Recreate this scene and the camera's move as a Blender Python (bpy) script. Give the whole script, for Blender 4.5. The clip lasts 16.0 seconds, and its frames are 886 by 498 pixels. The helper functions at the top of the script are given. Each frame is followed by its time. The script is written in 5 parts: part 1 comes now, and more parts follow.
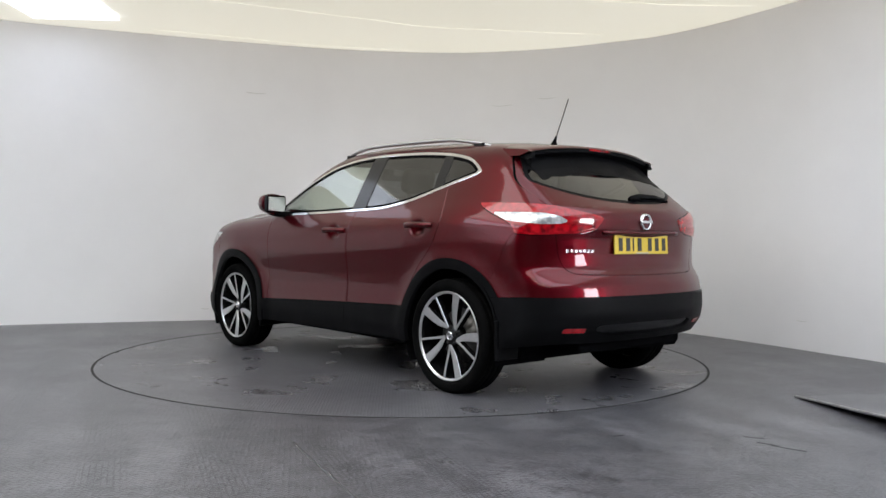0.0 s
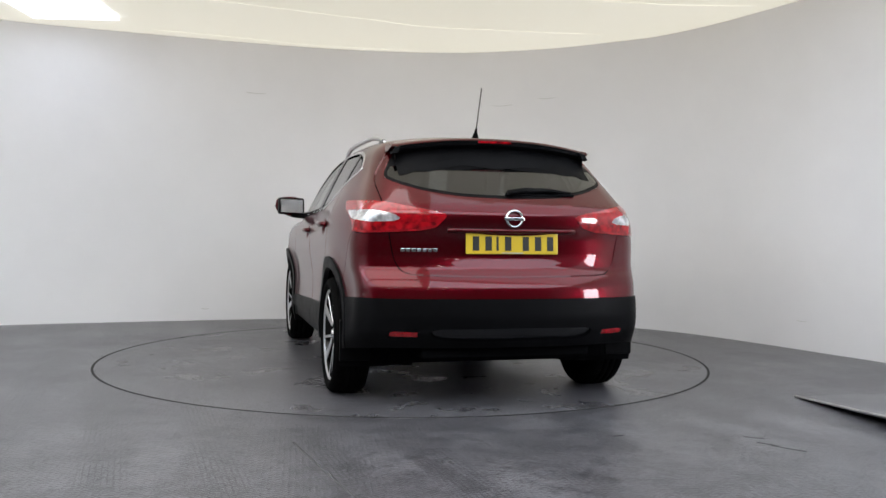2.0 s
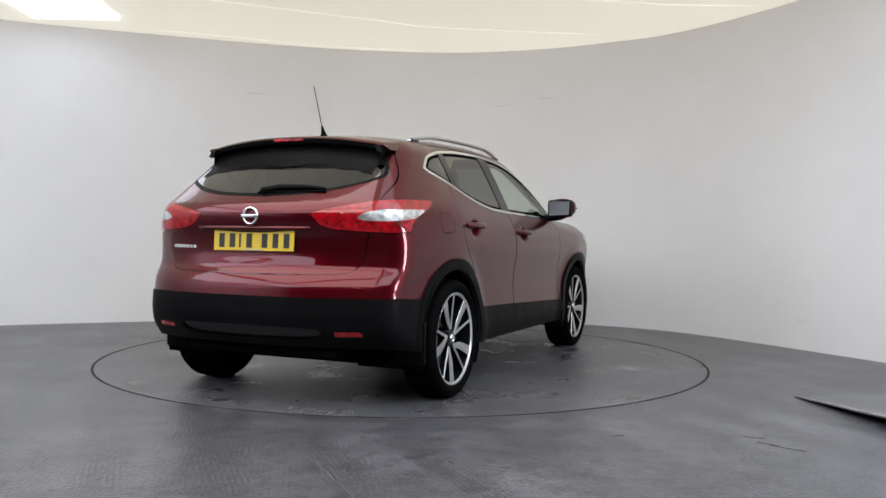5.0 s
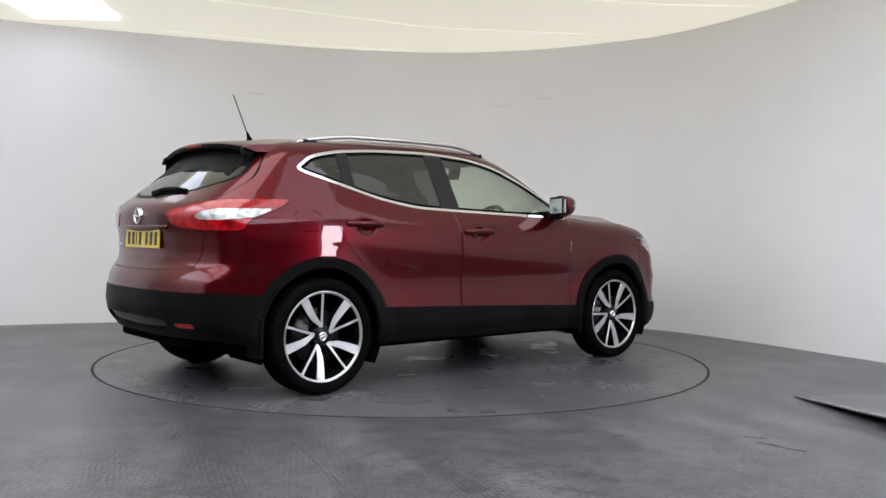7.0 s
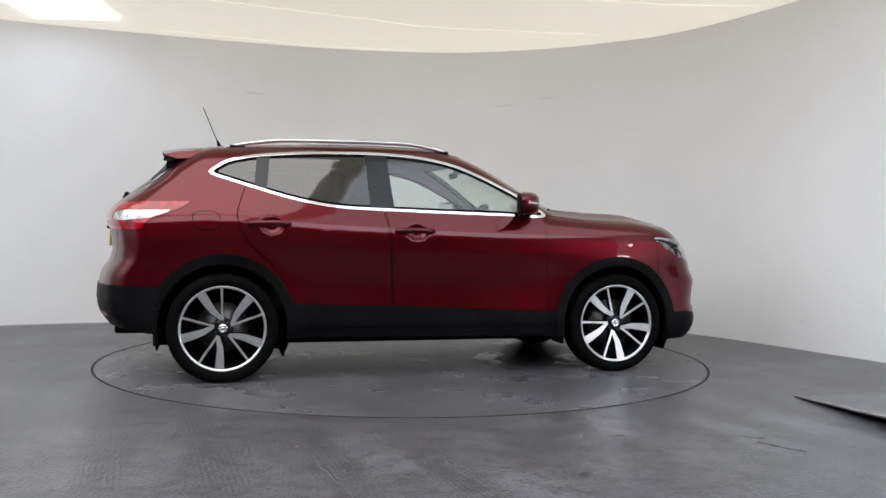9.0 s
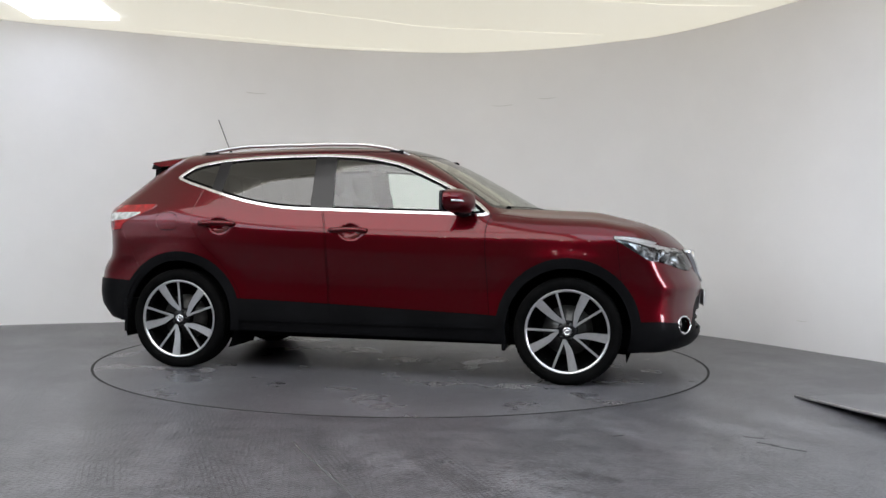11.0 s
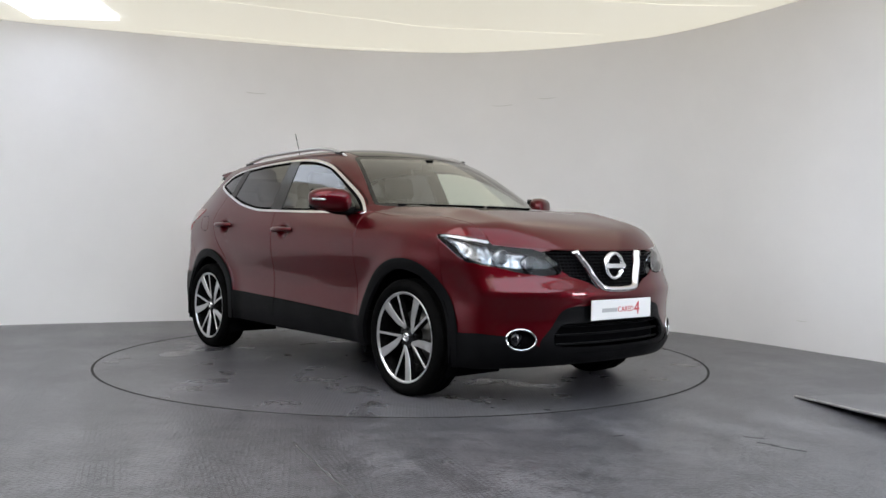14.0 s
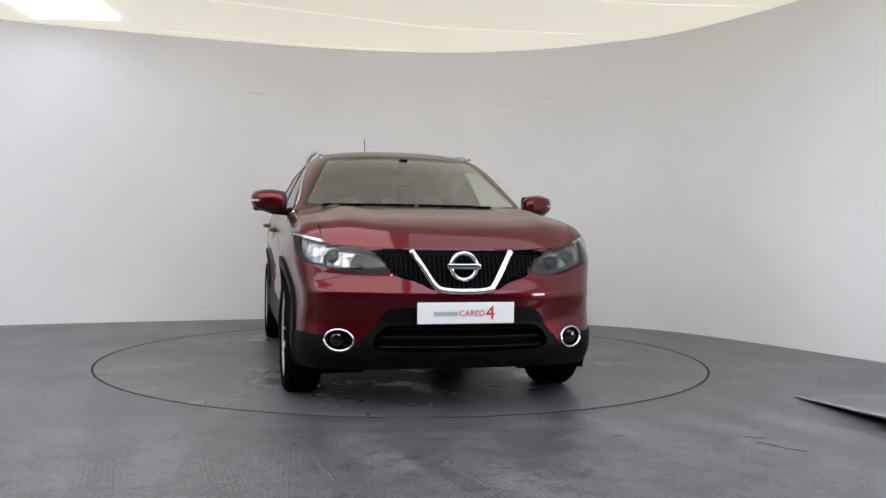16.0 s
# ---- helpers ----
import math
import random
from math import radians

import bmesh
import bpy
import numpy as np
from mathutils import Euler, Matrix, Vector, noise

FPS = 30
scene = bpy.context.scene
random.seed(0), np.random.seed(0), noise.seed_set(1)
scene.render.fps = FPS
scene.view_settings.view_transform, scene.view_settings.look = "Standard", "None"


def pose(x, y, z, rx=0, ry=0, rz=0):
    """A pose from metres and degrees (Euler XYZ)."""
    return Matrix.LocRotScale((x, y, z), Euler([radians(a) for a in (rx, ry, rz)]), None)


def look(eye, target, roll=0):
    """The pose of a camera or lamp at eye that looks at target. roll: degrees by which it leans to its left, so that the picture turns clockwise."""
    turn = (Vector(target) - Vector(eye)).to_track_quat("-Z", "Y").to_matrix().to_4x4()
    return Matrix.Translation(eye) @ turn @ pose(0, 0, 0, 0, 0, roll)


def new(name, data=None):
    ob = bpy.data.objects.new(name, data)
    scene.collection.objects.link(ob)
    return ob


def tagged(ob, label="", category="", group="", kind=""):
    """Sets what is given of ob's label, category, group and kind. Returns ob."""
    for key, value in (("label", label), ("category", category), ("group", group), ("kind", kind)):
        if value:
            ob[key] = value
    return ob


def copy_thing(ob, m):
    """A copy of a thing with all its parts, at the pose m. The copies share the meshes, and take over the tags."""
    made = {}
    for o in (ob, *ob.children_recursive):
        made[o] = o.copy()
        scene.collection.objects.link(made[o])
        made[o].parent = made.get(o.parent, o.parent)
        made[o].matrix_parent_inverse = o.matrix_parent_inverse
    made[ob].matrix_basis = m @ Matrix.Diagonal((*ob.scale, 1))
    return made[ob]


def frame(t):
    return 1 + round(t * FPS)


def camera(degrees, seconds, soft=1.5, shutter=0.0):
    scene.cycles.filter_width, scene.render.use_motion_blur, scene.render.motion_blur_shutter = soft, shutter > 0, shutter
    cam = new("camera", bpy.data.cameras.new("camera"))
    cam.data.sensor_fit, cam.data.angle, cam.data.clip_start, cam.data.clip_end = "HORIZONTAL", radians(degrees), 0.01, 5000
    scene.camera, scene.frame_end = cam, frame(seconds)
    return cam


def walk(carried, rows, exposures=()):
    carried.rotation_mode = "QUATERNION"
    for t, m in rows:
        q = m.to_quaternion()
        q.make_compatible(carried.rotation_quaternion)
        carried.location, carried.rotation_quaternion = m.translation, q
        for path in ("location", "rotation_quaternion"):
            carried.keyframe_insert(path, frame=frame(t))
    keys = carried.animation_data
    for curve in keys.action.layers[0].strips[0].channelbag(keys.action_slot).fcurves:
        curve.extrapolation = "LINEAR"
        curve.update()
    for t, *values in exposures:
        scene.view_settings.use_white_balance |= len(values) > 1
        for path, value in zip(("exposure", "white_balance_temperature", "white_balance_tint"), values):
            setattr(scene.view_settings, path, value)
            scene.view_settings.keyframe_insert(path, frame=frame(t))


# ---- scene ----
import collections

CLIP = 16.0
cam = camera(54.65, CLIP, soft=1.5)
EYE = Vector((0.0, -6.586, 0.936))
AHEAD = Vector((0.0425944, 0.9989508, -0.0168228))
view = look(EYE, EYE + AHEAD, 0.717)
walk(cam, [(0, view), (CLIP, view)], exposures=[(0, 0.08), (CLIP, 0.08)])


def heading(t):
    """Heading of the car on the turning plate, degrees."""
    return 128.51 - 12.95 * t


# ---- light ----
world = bpy.data.worlds.new("world")
scene.world = world
world.use_nodes = True
world.node_tree.nodes["Background"].inputs[0].default_value = (0.9, 0.95, 1.0, 1)
world.node_tree.nodes["Background"].inputs[1].default_value = 0.02

CEIL = 2.96


# ---- materials ----
def material(name, colour, rough=0.5, metal=0.0, coat=0.0, spec=0.5, emit=None, power=0.0):
    m = bpy.data.materials.new(name)
    m.use_nodes = True
    b = m.node_tree.nodes["Principled BSDF"]
    b.inputs["Base Color"].default_value = (*colour, 1)
    b.inputs["Roughness"].default_value = rough
    b.inputs["Metallic"].default_value = metal
    b.inputs["Coat Weight"].default_value = coat
    b.inputs["Coat Roughness"].default_value = 0.03
    b.inputs["Specular IOR Level"].default_value = spec
    if emit:
        b.inputs["Emission Color"].default_value = (*emit, 1)
        b.inputs["Emission Strength"].default_value = power
    return m


def node(m, kind, **values):
    n = m.node_tree.nodes.new(kind)
    for k, v in values.items():
        n.inputs[k].default_value = v
    return n


def link(m, a, ao, b, bi):
    m.node_tree.links.new(a.outputs[ao], b.inputs[bi])


def mottled(m, dark, light, scale, detail=6.0, rough=None, bump=0.0, bump_scale=60.0, wide=0.0):
    """Colour and roughness that vary by noise at two sizes, with a fine relief."""
    b = m.node_tree.nodes["Principled BSDF"]
    place = node(m, "ShaderNodeTexCoord")
    big = node(m, "ShaderNodeTexNoise", Scale=scale, Detail=detail, Roughness=0.6)
    link(m, place, "Object", big, "Vector")
    ramp = node(m, "ShaderNodeValToRGB")
    ramp.color_ramp.elements[0].position, ramp.color_ramp.elements[1].position = 0.35 - wide, 0.65 + wide
    ramp.color_ramp.elements[0].color, ramp.color_ramp.elements[1].color = (*dark, 1), (*light, 1)
    link(m, big, "Fac", ramp, "Fac")
    link(m, ramp, "Color", b, "Base Color")
    if rough:
        span = node(m, "ShaderNodeMapRange")
        span.inputs["To Min"].default_value, span.inputs["To Max"].default_value = rough
        second = node(m, "ShaderNodeTexNoise", Scale=scale * 3.7, Detail=5.0)
        link(m, place, "Object", second, "Vector")
        link(m, second, "Fac", span, "Value")
        link(m, span, "Result", b, "Roughness")
    if bump:
        fine = node(m, "ShaderNodeTexNoise", Scale=bump_scale, Detail=3.0)
        link(m, place, "Object", fine, "Vector")
        push = node(m, "ShaderNodeBump", Strength=bump, Distance=0.004)
        link(m, fine, "Fac", push, "Height")
        link(m, push, "Normal", b, "Normal")
    return m


white_wall = mottled(material("wall_paint", (0.78, 0.77, 0.74), 0.55), (0.86, 0.846, 0.856), (0.91, 0.896, 0.905), 0.7, rough=(0.45, 0.62), bump=0.03, bump_scale=35)
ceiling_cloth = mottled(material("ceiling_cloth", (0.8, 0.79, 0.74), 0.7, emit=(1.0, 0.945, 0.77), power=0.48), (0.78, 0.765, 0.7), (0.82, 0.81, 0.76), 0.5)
dark_wall = mottled(material("dark_wall_paint", (0.1, 0.1, 0.1), 0.7), (0.08, 0.08, 0.085), (0.13, 0.13, 0.13), 1.2)
panel_glow = material("light_panel_glow", (1, 1, 1), 0.6, emit=(0.80, 0.87, 1.0), power=2.6)
# next three: glow of fill panels added out of view to brighten the walls
warm_fill = material("warm_fill_glow", (1, 1, 1), 0.6, emit=(1.0, 0.98, 0.955), power=3.7)
cool_fill = material("cool_fill_glow", (1, 1, 1), 0.6, emit=(0.75, 0.875, 1.0), power=4.6)
faint_fill = material("faint_fill_glow", (1, 1, 1), 0.6, emit=(0.86, 0.93, 1.0), power=2.0)
soft_glow = material("softbox_glow", (1, 1, 1), 0.6, emit=(0.92, 0.93, 1.0), power=26.0)
spot_glow = material("spot_glow", (1, 1, 1), 0.5, emit=(1.0, 0.93, 0.82), power=110.0)
scuff_dark = mottled(material("scuff_dark", (0.03, 0.03, 0.032), 0.7), (0.02, 0.02, 0.022), (0.06, 0.06, 0.062), 40)
wall_scuff = mottled(material("wall_scuff", (0.7, 0.69, 0.67), 0.6), (0.62, 0.61, 0.6), (0.78, 0.77, 0.75), 30)
seam_white = material("seam_white", (0.82, 0.81, 0.78), 0.6)
joint_black = material("joint_black", (0.008, 0.008, 0.008), 0.8)
metal_edge = mottled(material("metal_edge", (0.6, 0.6, 0.6), 0.35, 0.9), (0.5, 0.5, 0.5), (0.68, 0.68, 0.68), 8, rough=(0.3, 0.5))


def floor_paint(name, stains):
    """Grey floor paint with gloss, chequer relief that has been painted over, scuffs and, on the plate, damp marks."""
    m = material(name, (0.16, 0.16, 0.165), 0.3)
    b = m.node_tree.nodes["Principled BSDF"]
    place = node(m, "ShaderNodeTexCoord")
    big = node(m, "ShaderNodeTexNoise", Scale=1.1, Detail=7.0, Roughness=0.62)
    link(m, place, "Object", big, "Vector")
    ramp = node(m, "ShaderNodeValToRGB")
    for e, p, c in zip(ramp.color_ramp.elements, (0.3, 0.7), ((0.052, 0.051, 0.058), (0.124, 0.122, 0.135))):
        e.position, e.color = p, (*c, 1)
    link(m, big, "Fac", ramp, "Fac")
    scuff = node(m, "ShaderNodeTexNoise", Scale=9.0, Detail=8.0, Roughness=0.7)
    link(m, place, "Object", scuff, "Vector")
    cut = node(m, "ShaderNodeMapRange")
    for k, v in (("From Min", 0.53), ("From Max", 0.66), ("To Min", 0.0), ("To Max", 0.85)):
        cut.inputs[k].default_value = v
    link(m, scuff, "Fac", cut, "Value")
    mix = node(m, "ShaderNodeMix")
    mix.data_type = "RGBA"
    mix.inputs[7].default_value = (0.022, 0.022, 0.026, 1) if not stains else (0.03, 0.03, 0.031, 1)
    m.node_tree.links.new(cut.outputs["Result"], mix.inputs[0])
    speck = node(m, "ShaderNodeTexNoise", Scale=48.0, Detail=3.0, Roughness=0.6)
    link(m, place, "Object", speck, "Vector")
    dots = node(m, "ShaderNodeMapRange")
    for k, v in (("From Min", 0.52), ("From Max", 0.64), ("To Min", 1.0), ("To Max", 0.3)):
        dots.inputs[k].default_value = v
    link(m, speck, "Fac", dots, "Value")
    grit = node(m, "ShaderNodeMix")
    grit.data_type, grit.blend_type = "RGBA", "MULTIPLY"
    grit.inputs[0].default_value = 1.0
    m.node_tree.links.new(ramp.outputs["Color"], grit.inputs[6])
    m.node_tree.links.new(dots.outputs["Result"], grit.inputs[7])
    m.node_tree.links.new(grit.outputs[2], mix.inputs[6])
    m.node_tree.links.new(mix.outputs[2], b.inputs["Base Color"])
    if not stains:
        along = node(m, "ShaderNodeMapping")
        along.inputs["Location"].default_value = (2.68, 1.0, 0)
        along.inputs["Rotation"].default_value = (0, 0, radians(72.4))
        link(m, place, "Object", along, "Vector")
        tread = node(m, "ShaderNodeTexBrick", Scale=11.0)
        tread.inputs["Mortar Size"].default_value = 0.045
        tread.inputs["Mortar Smooth"].default_value = 0.6
        link(m, along, "Vector", tread, "Vector")
        apart = node(m, "ShaderNodeSeparateXYZ")
        link(m, along, "Vector", apart, "Vector")
        wave = node(m, "ShaderNodeMath")
        wave.operation = "PINGPONG"
        wave.inputs[1].default_value = 0.22
        link(m, apart, "Y", wave, 0)
        band = node(m, "ShaderNodeMapRange")
        for k, v in (("From Min", 0.09), ("From Max", 0.15), ("To Min", 0.0), ("To Max", 1.0)):
            band.inputs[k].default_value = v
        link(m, wave, "Value", band, "Value")
        worn = node(m, "ShaderNodeMapRange")
        for k, v in (("From Min", 0.38), ("From Max", 0.55), ("To Min", 0.0), ("To Max", 0.9)):
            worn.inputs[k].default_value = v
        link(m, big, "Fac", worn, "Value")
        amount = node(m, "ShaderNodeMath")
        amount.operation = "MULTIPLY"
        link(m, band, "Result", amount, 0)
        link(m, worn, "Result", amount, 1)
        print_on = node(m, "ShaderNodeMath")
        print_on.operation = "MULTIPLY"
        link(m, amount, "Value", print_on, 0)
        link(m, tread, "Fac", print_on, 1)
        track = node(m, "ShaderNodeMix")
        track.data_type = "RGBA"
        track.inputs[7].default_value = (0.014, 0.014, 0.018, 1)
        m.node_tree.links.new(print_on.outputs[0], track.inputs[0])
        m.node_tree.links.new(mix.outputs[2], track.inputs[6])
        # grime trodden into the paint where cars drive on to the plate
        spot_at = node(m, "ShaderNodeSeparateXYZ")
        link(m, place, "Object", spot_at, "Vector")
        lane = node(m, "ShaderNodeMath")
        lane.operation = "ABSOLUTE"
        link(m, spot_at, "X", lane, 0)
        lane_on = node(m, "ShaderNodeMapRange")
        for k, v in (("From Min", 0.9), ("From Max", 2.1), ("To Min", 1.0), ("To Max", 0.15)):
            lane_on.inputs[k].default_value = v
        link(m, lane, "Value", lane_on, "Value")
        blot = node(m, "ShaderNodeTexNoise", Scale=6.5, Detail=9.0, Roughness=0.78)
        link(m, place, "Object", blot, "Vector")
        blot_on = node(m, "ShaderNodeMapRange")
        for k, v in (("From Min", 0.48), ("From Max", 0.6), ("To Min", 0.0), ("To Max", 0.72)):
            blot_on.inputs[k].default_value = v
        link(m, blot, "Fac", blot_on, "Value")
        grime = node(m, "ShaderNodeMath")
        grime.operation = "MULTIPLY"
        link(m, lane_on, "Result", grime, 0)
        link(m, blot_on, "Result", grime, 1)
        dirty = node(m, "ShaderNodeMix")
        dirty.data_type = "RGBA"
        dirty.inputs[7].default_value = (0.018, 0.018, 0.023, 1)
        m.node_tree.links.new(grime.outputs[0], dirty.inputs[0])
        m.node_tree.links.new(track.outputs[2], dirty.inputs[6])
        m.node_tree.links.new(dirty.outputs[2], b.inputs["Base Color"])
    span = node(m, "ShaderNodeMapRange")
    span.inputs["To Min"].default_value, span.inputs["To Max"].default_value = (0.4, 0.22)
    link(m, big, "Fac", span, "Value")
    if stains:
        wet = node(m, "ShaderNodeTexNoise", Scale=2.3, Detail=6.0, Roughness=0.55)
        link(m, place, "Object", wet, "Vector")
        damp = node(m, "ShaderNodeMapRange")
        for k, v in (("From Min", 0.57), ("From Max", 0.64), ("To Min", 1.0), ("To Max", 0.35)):
            damp.inputs[k].default_value = v
        link(m, wet, "Fac", damp, "Value")
        dry = node(m, "ShaderNodeMath")
        dry.operation = "MULTIPLY"
        link(m, span, "Result", dry, 0)
        link(m, damp, "Result", dry, 1)
        link(m, dry, "Value", b, "Roughness")
        soak = node(m, "ShaderNodeMix")
        soak.data_type, soak.blend_type = "RGBA", "MULTIPLY"
        soak.inputs[0].default_value = 0.22
        m.node_tree.links.new(mix.outputs[2], soak.inputs[6])
        m.node_tree.links.new(damp.outputs["Result"], soak.inputs[7])
        m.node_tree.links.new(soak.outputs[2], b.inputs["Base Color"])
    else:
        link(m, span, "Result", b, "Roughness")
    # worn chequer bars
    turn = node(m, "ShaderNodeMapping")
    turn.inputs["Rotation"].default_value = (0, 0, radians(38))
    turn.inputs["Scale"].default_value = (1, 1, 1)
    link(m, place, "Object", turn, "Vector")
    bars = node(m, "ShaderNodeTexBrick", Scale=14.0)
    bars.inputs["Mortar Size"].default_value = 0.05
    bars.inputs["Mortar Smooth"].default_value = 1.0
    link(m, turn, "Vector", bars, "Vector")
    grain = node(m, "ShaderNodeTexNoise", Scale=55.0, Detail=4.0)
    link(m, place, "Object", grain, "Vector")
    both = node(m, "ShaderNodeMath")
    both.operation = "MULTIPLY_ADD"
    both.inputs[1].default_value = 0.35
    link(m, bars, "Fac", both, 0)
    link(m, grain, "Fac", both, 2)
    push = node(m, "ShaderNodeBump", Strength=0.4, Distance=0.008)
    link(m, both, "Value", push, "Height")
    link(m, push, "Normal", b, "Normal")
    return m


floor_grey = floor_paint("floor_paint", False)
plate_grey = floor_paint("turntable_paint", True)


# ---- mesh helpers ----
def part(name, bm, mat, parent=None, label="", smooth=False):
    """One mesh object from a bmesh, under a thing or a part."""
    me = bpy.data.meshes.new(name)
    bm.to_mesh(me)
    bm.free()
    me.materials.append(mat)
    if smooth:
        me.polygons.foreach_set("use_smooth", [True] * len(me.polygons))
    ob = new(name, me)
    ob.parent = parent
    if label:
        ob["label"] = label
    return ob


def box(bm, lo, hi, bevel=0.0):
    made = bmesh.ops.create_cube(bm, size=1, matrix=Matrix.LocRotScale((Vector(lo) + Vector(hi)) / 2, None, Vector(hi) - Vector(lo)))
    if bevel:
        edges = list({e for v in made["verts"] for e in v.link_edges})
        bmesh.ops.bevel(bm, geom=edges, offset=bevel, segments=3, profile=0.5, affect="EDGES")
    return bm


def lathe(bm, profile, m=None, steps=48, closed=False):
    """Turns a profile of (radius, height) about z."""
    m = m or Matrix()
    rings = [[bm.verts.new(m @ Vector((r * math.cos(a), r * math.sin(a), h))) for a in (2 * math.pi * i / steps for i in range(steps))] for r, h in profile]
    pairs = list(zip(rings, rings[1:])) + ([(rings[-1], rings[0])] if closed else [])
    for p, q in pairs:
        for i in range(steps):
            bm.faces.new((p[i], p[(i + 1) % steps], q[(i + 1) % steps], q[i]))
    return rings


def tube(bm, points, radius, steps=8, flat=1.0, up=Vector((0, 0, 1)), radii=None):
    """A rod along points, with closed ends; flat squeezes it across."""
    points = [Vector(p) for p in points]
    rings = []
    for i, p in enumerate(points):
        d = (points[min(i + 1, len(points) - 1)] - points[max(i - 1, 0)]).normalized()
        side = d.cross(up)
        side = side.normalized() if side.length > 1e-4 else Vector((1, 0, 0))
        top = side.cross(d)
        r = radii[i] if radii else radius
        rings.append([bm.verts.new(p + side * (r * math.cos(a)) + top * (r * flat * math.sin(a))) for a in (2 * math.pi * k / steps for k in range(steps))])
    for p, q in zip(rings, rings[1:]):
        for i in range(steps):
            bm.faces.new((p[i], p[(i + 1) % steps], q[(i + 1) % steps], q[i]))
    bm.faces.new(rings[0][::-1])
    bm.faces.new(rings[-1])
    return bm


def curve_through(points, per=8):
    """A smooth line through control points."""
    pts = [Vector(p) for p in points]
    out = []
    for i in range(len(pts) - 1):
        p0, p1, p2, p3 = pts[max(i - 1, 0)], pts[i], pts[i + 1], pts[min(i + 2, len(pts) - 1)]
        for k in range(per):
            t = k / per
            out.append(0.5 * ((2 * p1) + (p2 - p0) * t + (2 * p0 - 5 * p1 + 4 * p2 - p3) * t * t + (3 * p1 - p0 - 3 * p2 + p3) * t ** 3))
    return out + [pts[-1]]


# ---- the studio ----
PLAN = curve_through([(-6.1, 0.2, 0), (-5.0, 1.33, 0), (-3.95, 1.9, 0), (-2.97, 2.27, 0), (-1.95, 2.6, 0), (-1.0, 2.86, 0), (-0.1, 2.98, 0), (0.75, 2.93, 0), (1.5, 2.66, 0),
                      (2.05, 2.32, 0), (2.5, 1.98, 0), (2.87, 1.47, 0), (3.17, 0.88, 0), (3.42, 0.32, 0), (3.66, -0.23, 0), (3.95, -1.1, 0), (4.2, -2.4, 0), (4.3, -4.2, 0)], 6)
PLATE = 2.23


def upright_band(name, line, low, high, thick, mat):
    bm = bmesh.new()
    cols = []
    for i, p in enumerate(line):
        d = (line[min(i + 1, len(line) - 1)] - line[max(i - 1, 0)]).normalized()
        out = Vector((-d.y, d.x, 0)) * thick
        cols.append([bm.verts.new(q) for q in (p + Vector((0, 0, low)), p + Vector((0, 0, high)), p + out + Vector((0, 0, high)), p + out + Vector((0, 0, low)))])
    for a, b in zip(cols, cols[1:]):
        for k in range(4):
            bm.faces.new((a[k], b[k], b[(k + 1) % 4], a[(k + 1) % 4]))
    bm.faces.new(cols[0])
    bm.faces.new(cols[-1][::-1])
    bmesh.ops.recalc_face_normals(bm, faces=bm.faces)
    for e in bm.edges:
        e.smooth = e.calc_face_angle(0) < 0.8
    return part(name, bm, mat, smooth=True)


tagged(upright_band("wall_curved", PLAN, 0, CEIL + 0.1, 0.12, white_wall), "white painted curved studio wall around the turntable", "wall", kind="structure")
tagged(upright_band("wall_left", [Vector(p) for p in ((-6.1, -6.8, 0), (-6.1, 0.2, 0))], 0, CEIL + 0.1, 0.12, white_wall), "white painted studio side wall", "wall", kind="structure")
tagged(upright_band("wall_right", [Vector(p) for p in ((4.3, -4.2, 0), (4.3, -6.8, 0))], 0, CEIL + 0.1, 0.12, dark_wall), "dark painted studio side wall", "wall", kind="structure")
tagged(upright_band("wall_back", [Vector(p) for p in ((4.3, -6.8, 0), (4.3, -9.5, 0), (-6.1, -9.5, 0), (-6.1, -6.8, 0))], 0, CEIL + 0.1, 0.12, dark_wall),
       "dark painted wall behind the studio opening", "wall", kind="structure")

# floor with a round hole for the plate
bm = bmesh.new()
N = 96
inner = [bm.verts.new(((PLATE + 0.006) * math.cos(2 * math.pi * i / N), (PLATE + 0.006) * math.sin(2 * math.pi * i / N), 0)) for i in range(N)]
outer = []
for i in range(N):
    a = 2 * math.pi * i / N
    k = 11 / max(abs(math.cos(a)), abs(math.sin(a)))
    outer.append(bm.verts.new((k * math.cos(a), k * math.sin(a), 0)))
pit = [bm.verts.new((v.co.x, v.co.y, -0.08)) for v in inner]
for i in range(N):
    j = (i + 1) % N
    bm.faces.new((inner[i], outer[i], outer[j], inner[j]))
    bm.faces.new((inner[j], pit[j], pit[i], inner[i]))
bm.faces.new(pit)
bmesh.ops.recalc_face_normals(bm, faces=bm.faces)
tagged(part("floor", bm, floor_grey), "grey painted floor with worn chequer relief and scuffs", "floor", kind="structure")

turntable = tagged(new("turntable"), "grey painted round turntable plate flush with the floor", "turntable")
bm = bmesh.new()
lathe(bm, [(0.001, 0), (0.8, 0), (1.6, 0), (PLATE - 0.006, 0), (PLATE, -0.003), (PLATE, -0.06)], steps=128)
bmesh.ops.recalc_face_normals(bm, faces=bm.faces)
if bm.faces[0].normal.z < 0:
    bmesh.ops.reverse_faces(bm, faces=bm.faces)
part("plate", bm, plate_grey, turntable)
bm = bmesh.new()
lathe(bm, [(PLATE - 0.009, 0.0005), (PLATE - 0.009, 0.002), (PLATE + 0.008, 0.002), (PLATE + 0.008, 0.0005)], steps=128)
part("rim_joint", bm, joint_black, turntable, "black joint round the plate")

